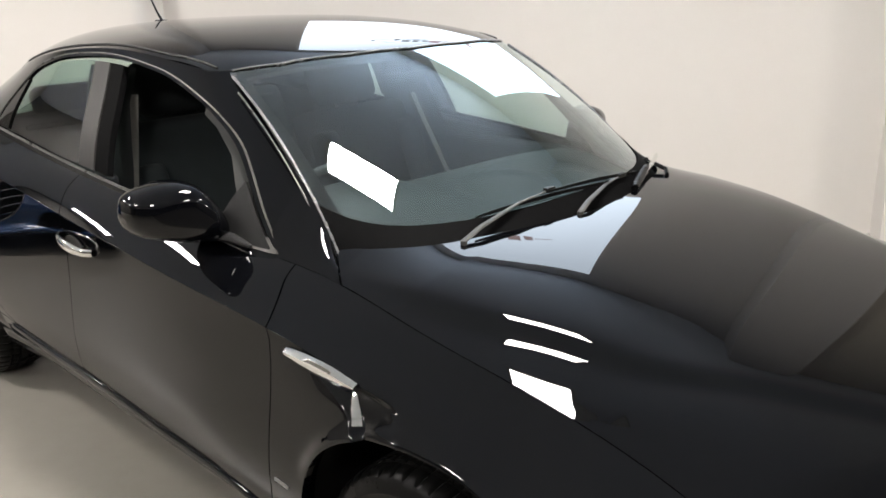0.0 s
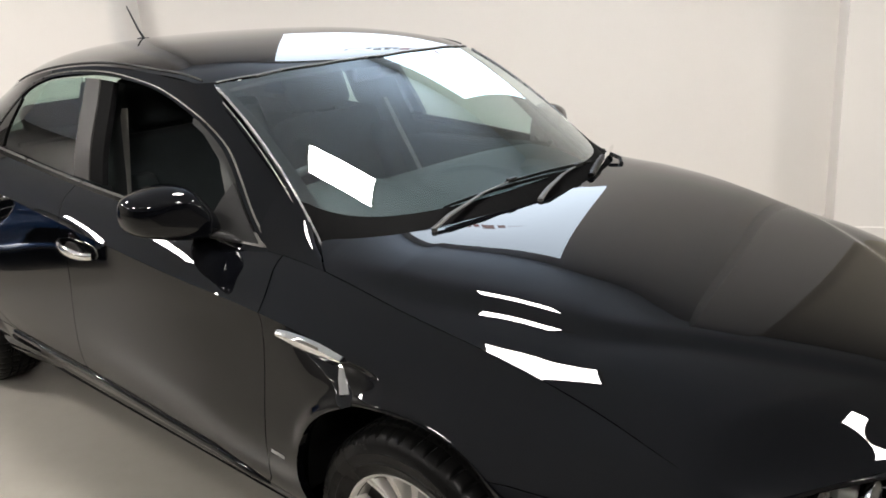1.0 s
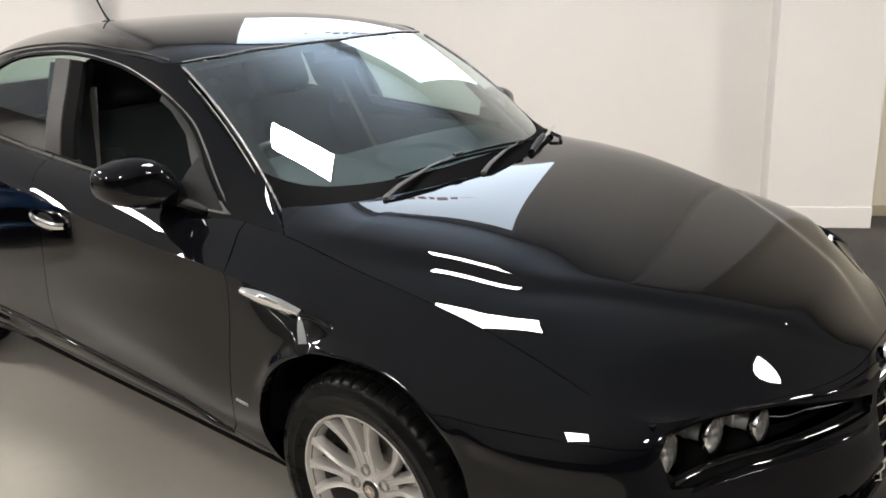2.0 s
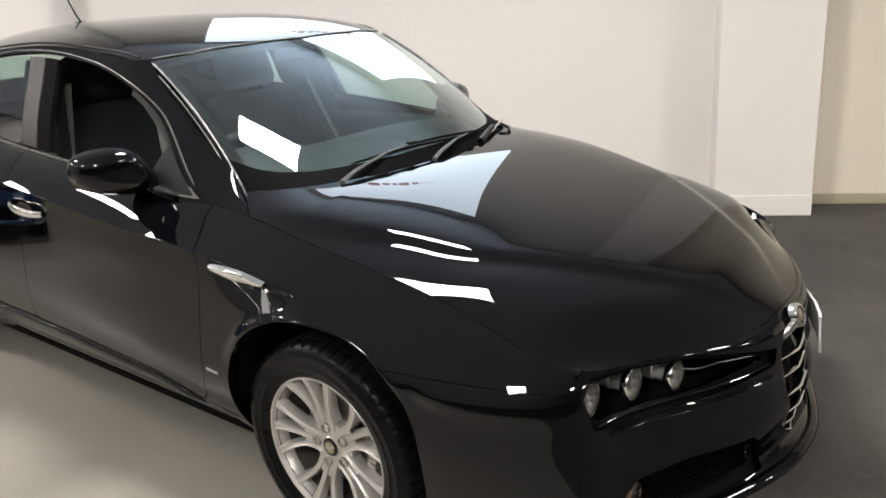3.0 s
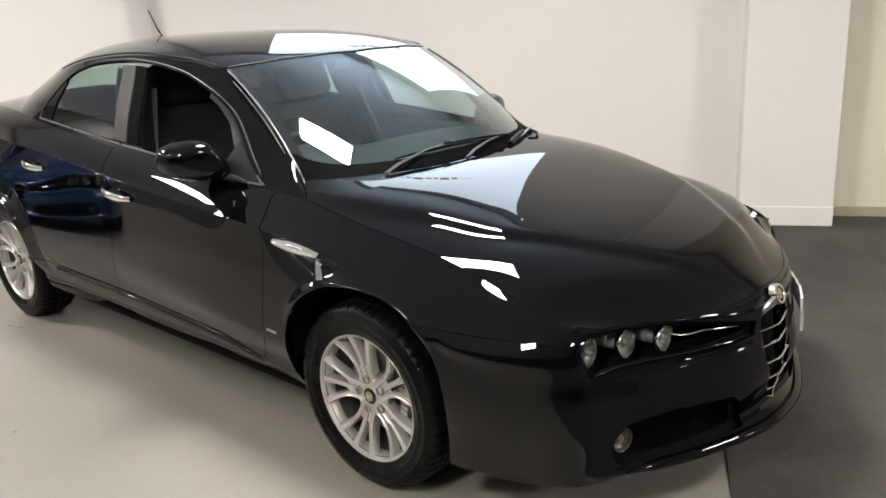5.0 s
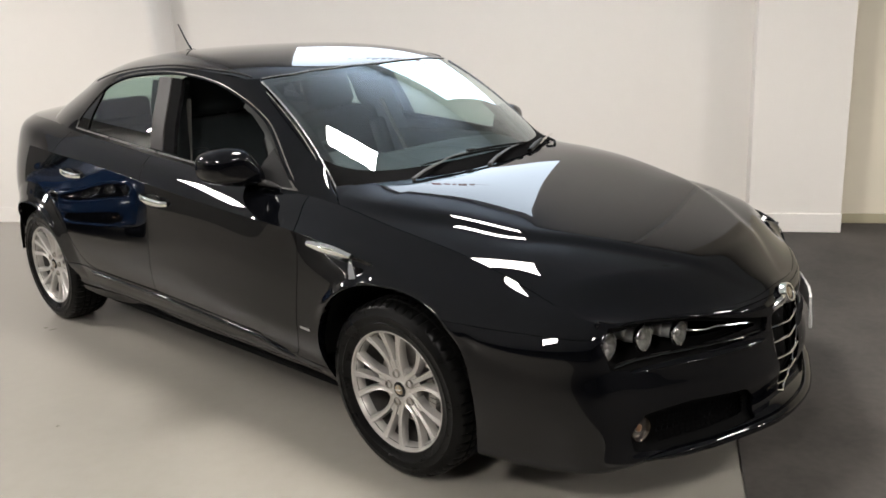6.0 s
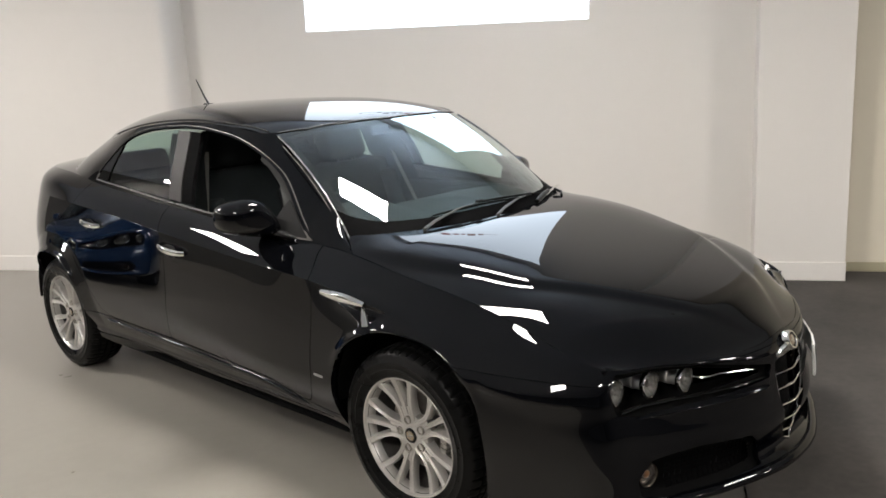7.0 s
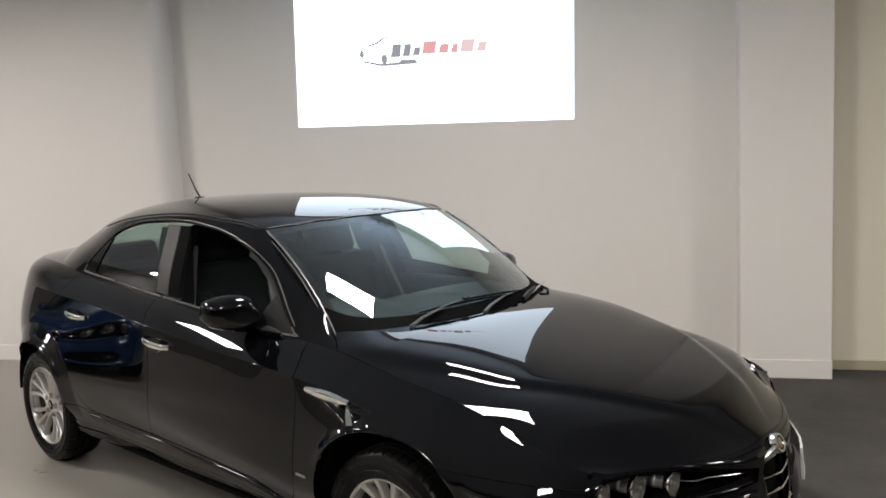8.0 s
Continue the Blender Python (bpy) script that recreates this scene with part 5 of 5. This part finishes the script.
def build_wipers(car):
    def wiper(base, elbow, tip, lo, hi):
        bm = bmesh.new()
        add_tube(bm, [base - Vector((0, 0, .012)), base + Vector((0, 0, .010))], [.009, .008], 12)
        add_tube(bm, [base + Vector((0, 0, .008)), base.lerp(elbow, .3) + Vector((0, 0, .012)), elbow, elbow.lerp(tip, .5), tip], [.007, .0065, .0045, .0035, .003], 8, True, (1.3, .55))
        arm = part("wiper", bm, WIPER_ARM, car, "satin black wiper arm parked at the screen's foot")
        bm = bmesh.new()
        pts = [lo.lerp(hi, t) + Vector((0, 0, .006 * math.sin(math.pi * t))) for t in np.linspace(0, 1, 11)]
        add_tube(bm, pts, [.002, .003, .0035, .0035, .0035, .004, .0035, .0035, .0035, .003, .002], 6, True, (.8, 1.5))
        part("wiper_blade", bm, RUBBER, arm)
        bm = bmesh.new()
        add_box(bm, (-.008, -.018, -.004), (.008, .018, .008), .003, Matrix.Translation(tip))
        part("wiper_clip", bm, PLASTIC, arm)

    wiper(Vector((-.258, -.452, .938)), Vector((-.276, -.227, .988)), Vector((-.285, -.090, .992)), Vector((-.296, -.369, .978)), Vector((-.245, .125, .978)))
    wiper(Vector((-.192, -.082, .938)), Vector((-.245, .120, .976)), Vector((-.262, .215, .976)), Vector((-.276, -.100, .992)), Vector((-.268, .360, .962)))
    # bonnet hinge and washer pipe in the corner of the cowl
    bm = bmesh.new()
    add_tube(bm, [(-.325, .333, .912), (-.345, .43, .932), (-.385, .53, .944), (-.405, .60, .944)], [.010, .012, .010, .006], 8, True, (1.0, .8))
    hinge = part("bonnet_hinge", bm, MATT, car, "black bonnet hinge beside the windscreen")
    bm = bmesh.new()
    add_tube(bm, [(-.262, .335, .950), (-.300, .440, .956), (-.352, .560, .958), (-.385, .625, .955)], [.006, .008, .008, .006], 8, True, (1.0, .7))
    part("hinge_arm", bm, CHROME, hinge, "bright metal hinge arm")
    bm = bmesh.new()
    add_tube(bm, [(-.215, .215, .948), (-.262, .330, .958), (-.300, .420, .962)], [.011, .013, .009], 10, True, (1.0, .9))
    add_tube(bm, [(-.300, .470, .962), (-.262, .470, .950), (-.240, .440, .940)], .007, 8)
    part("washer_pipe", bm, RUBBER, hinge, "black rubber washer pipe")


def build_cabin(car):
    def seat(x, y, up):
        bm = bmesh.new()
        add_box(bm, (x - .26, y - .25, .36), (x + .26, y + .25, .54), .06, None, 4)
        e = part("seat", bm, CLOTH, car, "dark cloth car seat")
        bm = bmesh.new()
        m = Matrix.Translation((x - .25, y, .50)) @ Matrix.Rotation(radians(-20), 4, "Y")
        add_box(bm, (-.07, -.265, 0), (.06, .265, .595 + up), .055, m, 4)
        for s in (-1, 1):
            add_box(bm, (-.02, s * .21 - .05, .05), (.11, s * .21 + .05, .50), .04, m, 3)
        part("backrest", bm, CLOTH, e)
        bm = bmesh.new()
        add_box(bm, (-.055, -.150, .612 + up), (.045, .150, .800 + up), .055, m, 5)
        part("headrest", bm, CLOTH, e, "padded dark headrest")
        for s in (-1, 1):
            bm = bmesh.new()
            add_tube(bm, [m @ Vector((0, s * .06, .555)), m @ Vector((0, s * .06, .63 + up))], .006, 8)
            part("headrest_post", bm, PLASTIC, e)

    for y in (-.36, .36):
        seat(-1.18, y, .055 if y < 0 else 0.0)
    # rear bench
    bm = bmesh.new()
    add_box(bm, (-2.35, -.64, .36), (-1.85, .64, .54), .06, None, 4)
    bench = part("rear_bench", bm, CLOTH, car, "dark cloth rear bench")
    bm = bmesh.new()
    m = Matrix.Translation((-2.30, 0, .50)) @ Matrix.Rotation(radians(-24), 4, "Y")
    add_box(bm, (-.08, -.64, 0), (.06, .64, .62), .06, m, 4)
    part("backrest", bm, CLOTH, bench)
    for y in (-.36, .36):
        bm = bmesh.new()
        add_box(bm, (-.06, y - .16, .56), (.03, y + .16, .74), .05, m, 4)
        part("headrest", bm, CLOTH, bench)
    bm = bmesh.new()
    add_box(bm, (-3.0, -.60, 1.02), (-2.46, .60, 1.04), .008)
    part("parcel_shelf", bm, CLOTH, car, "dark parcel shelf")
    # dashboard: a smooth padded top with a hood over the dials and a shallow tray lid in the middle
    bm = bmesh.new()
    rows = []
    for y in np.linspace(-.69, .69, 93):
        a = abs(y)
        lead = float(np.interp(a, (0, .25, .5, .69), (-.285, -.305, -.375, -.51)))
        row = []
        for q in np.linspace(0, 1, 31):
            x = lead + (-.86 - lead) * q
            z = .882 + .060 * math.sin(min(1, q * 1.25) * math.pi / 2) - .10 * max(0, q - .84) ** 1.2 - .020 * (a / .69) ** 4
            z += .058 * math.exp(-(((y + .36) / .19) ** 4)) * float(ease(np.array([(q - .34) / .40]))[0]) * (1 - .6 * max(0, q - .9) * 10)
            ring = math.hypot((y - .07) / .17, (q - .50) / .26)
            z += .007 * math.exp(-(((ring - 1) / .10) ** 2)) - .004 * (ring < .9)
            row.append(bm.verts.new((x, y, z)))
        x, z = row[-1].co.x, row[-1].co.z
        row += [bm.verts.new(p) for p in ((x - .012, y, z - .03), (x + .03, y, z - .14), (x + .08, y, .62), (-.55, y, .45))]
        rows.append(row)
    for p, q in zip(rows, rows[1:]):
        for j in range(len(p) - 1):
            bm.faces.new((p[j], p[j + 1], q[j + 1], q[j]))
    bmesh.ops.recalc_face_normals(bm, faces=bm.faces)
    part("dashboard", bm, DASH, car, "dark grey moulded dashboard")
    # steering wheel
    m = Matrix.Translation((-.93, -.36, .86)) @ Matrix.Rotation(radians(-66), 4, "Y")
    bm = bmesh.new()
    ring = [m @ Vector((.185 * math.cos(a), .185 * math.sin(a), 0)) for a in (2 * math.pi * k / 40 for k in range(41))]
    add_tube(bm, ring, .014, 10, False)
    for a in (math.pi / 2, -math.pi / 2, math.pi):
        add_tube(bm, [m @ Vector((.05 * math.cos(a), .05 * math.sin(a), -.01)), m @ Vector((.18 * math.cos(a), .18 * math.sin(a), 0))], .016, 8, True, (1.4, .5))
    add_lathe(bm, [(0, .02), (.05, .018), (.07, .0), (.05, -.04)], 24, m)
    part("steering_wheel", bm, DASH, car, "dark three spoke steering wheel")
    # inner door cards, pillars, belts
    for s in (-1, 1):
        bm = bmesh.new()
        for x0, x1 in ((-1.48, -.80), (-2.30, -1.52)):
            add_box(bm, (x0, s * .712 - .04, .30), (x1, s * .712 + .04, .925 if x0 > -1.6 else .985), .025, None, 3)
        part("door_card", bm, CLOTH, car, "dark inner door lining")
        bm = bmesh.new()
        rows = []
        for x0, x1, w, z in ((-1.40, -1.62, .690, .60), (-1.40, -1.65, .690, .95), (-1.42, -1.700, .672, 1.01), (-1.445, -1.765, .655, 1.075), (-1.475, -1.790, .628, 1.20), (-1.505, -1.83, .575, 1.30)):
            rows.append([bm.verts.new((x0 + (x1 - x0) * q, s * (w - .012 * math.sin(math.pi * q)), z)) for q in np.linspace(0, 1, 7)])
        for p, q in zip(rows, rows[1:]):
            for j in range(6):
                bm.faces.new((p[j], p[j + 1], q[j + 1], q[j]))
        bmesh.ops.solidify(bm, geom=bm.faces, thickness=.008)
        part("pillar_lining", bm, CLOTH, car, "dark inner door pillar lining")
        bm = bmesh.new()
        if s < 0:
            add_tube(bm, [(-1.48, -.650, .60), (-1.49, -.645, .95), (-1.52, -.590, 1.22)], .016, 8, True, (1.0, .10))
        else:
            add_tube(bm, [(-1.27, .600, .70), (-1.372, .600, .872), (-1.455, .600, 1.005), (-1.506, .600, 1.095)], .013, 8, True, (1.0, .12))
        part("seat_belt", bm, BELT_WEB, car, "grey hanging seat belt")
    clipped("roof_lining", ROOF, ROOF_N, [np.full(ROOF.shape[:2], -1.0)], LINING, car, "pale grey roof lining", depth=0, lift=-0.035)
    bm = bmesh.new()
    m = Matrix.Translation((-.915, .0, 1.285))
    add_box(bm, (-.018, -.10, -.028), (.018, .10, .028), .017, m, 4)
    add_tube(bm, [(-.885, 0, 1.285), (-.875, 0, 1.300)], .012, 8)
    part("rear_view_mirror", bm, PLASTIC, car, "black rear-view mirror")


def boot_lid(car, paint):
    """The short deck behind the rear screen."""
    bm = bmesh.new()
    rows = []
    top = BODY[:, -1]
    edge = top[(top[:, 1] < -.001) & (top[:, 0] < -2.55)]
    edge = edge[np.argsort(-edge[:, 0])]
    pick = edge[:: max(1, len(edge) // 40)]
    for p in pick:
        x, w, z = p[0], -p[1], p[2]
        row = []
        for t in np.linspace(-1, 1, 25):
            row.append(bm.verts.new((x - .01 * (1 - t * t), -t * w, z + .028 * (1 - t * t) * min(1, (x + 3.66) / .25 + .25))))
        rows.append(row)
    for p, q in zip(rows, rows[1:]):
        for j in range(24):
            bm.faces.new((p[j], p[j + 1], q[j + 1], q[j]))
    bmesh.ops.recalc_face_normals(bm, faces=bm.faces)
    if sum(f.normal.z for f in bm.faces) < 0:
        bmesh.ops.reverse_faces(bm, faces=bm.faces)
    part("boot_lid", bm, paint, car)


def wing_corners(car, paint):
    """The raised corner of each front wing between the bonnet and the foot of the screen pillar."""
    nv, nw = SCREEN_GRID.shape[:2]
    edge = edge_line[(edge_line[:, 0] > -.66) & (edge_line[:, 0] < -.384) & (edge_line[:, 1] < -.5)]
    edge = edge[np.argsort(-edge[:, 0])]
    for s in (-1, 1):
        k = nw - 1 if s < 0 else 0
        bead = SCREEN_GRID[:, k] + .002 * SCREEN_N[:, k]
        bm = bmesh.new()
        rows = []
        for i in range(25):
            t = i / 24
            a = edge[int(round(t * (len(edge) - 1)))]
            a = Vector((a[0], s * -a[1], a[2] + .001))
            j = t * .36 * (nv - 1)
            b0, b1 = bead[int(j)], bead[int(j) + 1]
            b = Vector(b0 + (b1 - b0) * (j - int(j)))
            b.y += s * .004
            row = []
            for q in np.linspace(0, 1, 11):
                p = a.lerp(b, q) + Vector((.15, s * .25, .30)) * (.10 * q * (1 - q))
                row.append(bm.verts.new(p))
            rows.append(row)
        for p, q in zip(rows, rows[1:]):
            for j in range(10):
                bm.faces.new((p[j], p[j + 1], q[j + 1], q[j]))
        bmesh.ops.recalc_face_normals(bm, faces=bm.faces)
        if sum(f.normal.z for f in bm.faces) < 0:
            bmesh.ops.reverse_faces(bm, faces=bm.faces)
        part("wing_corner", bm, paint, car)


wing_corners(CAR, PAINT)
build_front(CAR, PAINT)
build_sides(CAR)
build_under(CAR)
build_roof_details(CAR)
build_wipers(CAR)
build_cabin(CAR)
boot_lid(CAR, PAINT)
build_wheels(CAR)


# ---- a second car, parked beside the first ----
def parked_neighbour():
    """The same shape in blue, parked along the wall on the painted floor; it shows in the black paint."""
    blue = copy_thing(CAR, pose(-6.07, -2.45, 0, 0, 0, 27.2))
    blue.name = "blue_saloon_car"
    tagged(blue, "metallic blue four door saloon parked beside the black one", "car")
    for ob in blue.children_recursive:
        if ob.material_slots and ob.material_slots[0].material == PAINT:
            ob.material_slots[0].link = "OBJECT"
            ob.material_slots[0].material = BLUE_PAINT
    return blue


parked_neighbour()
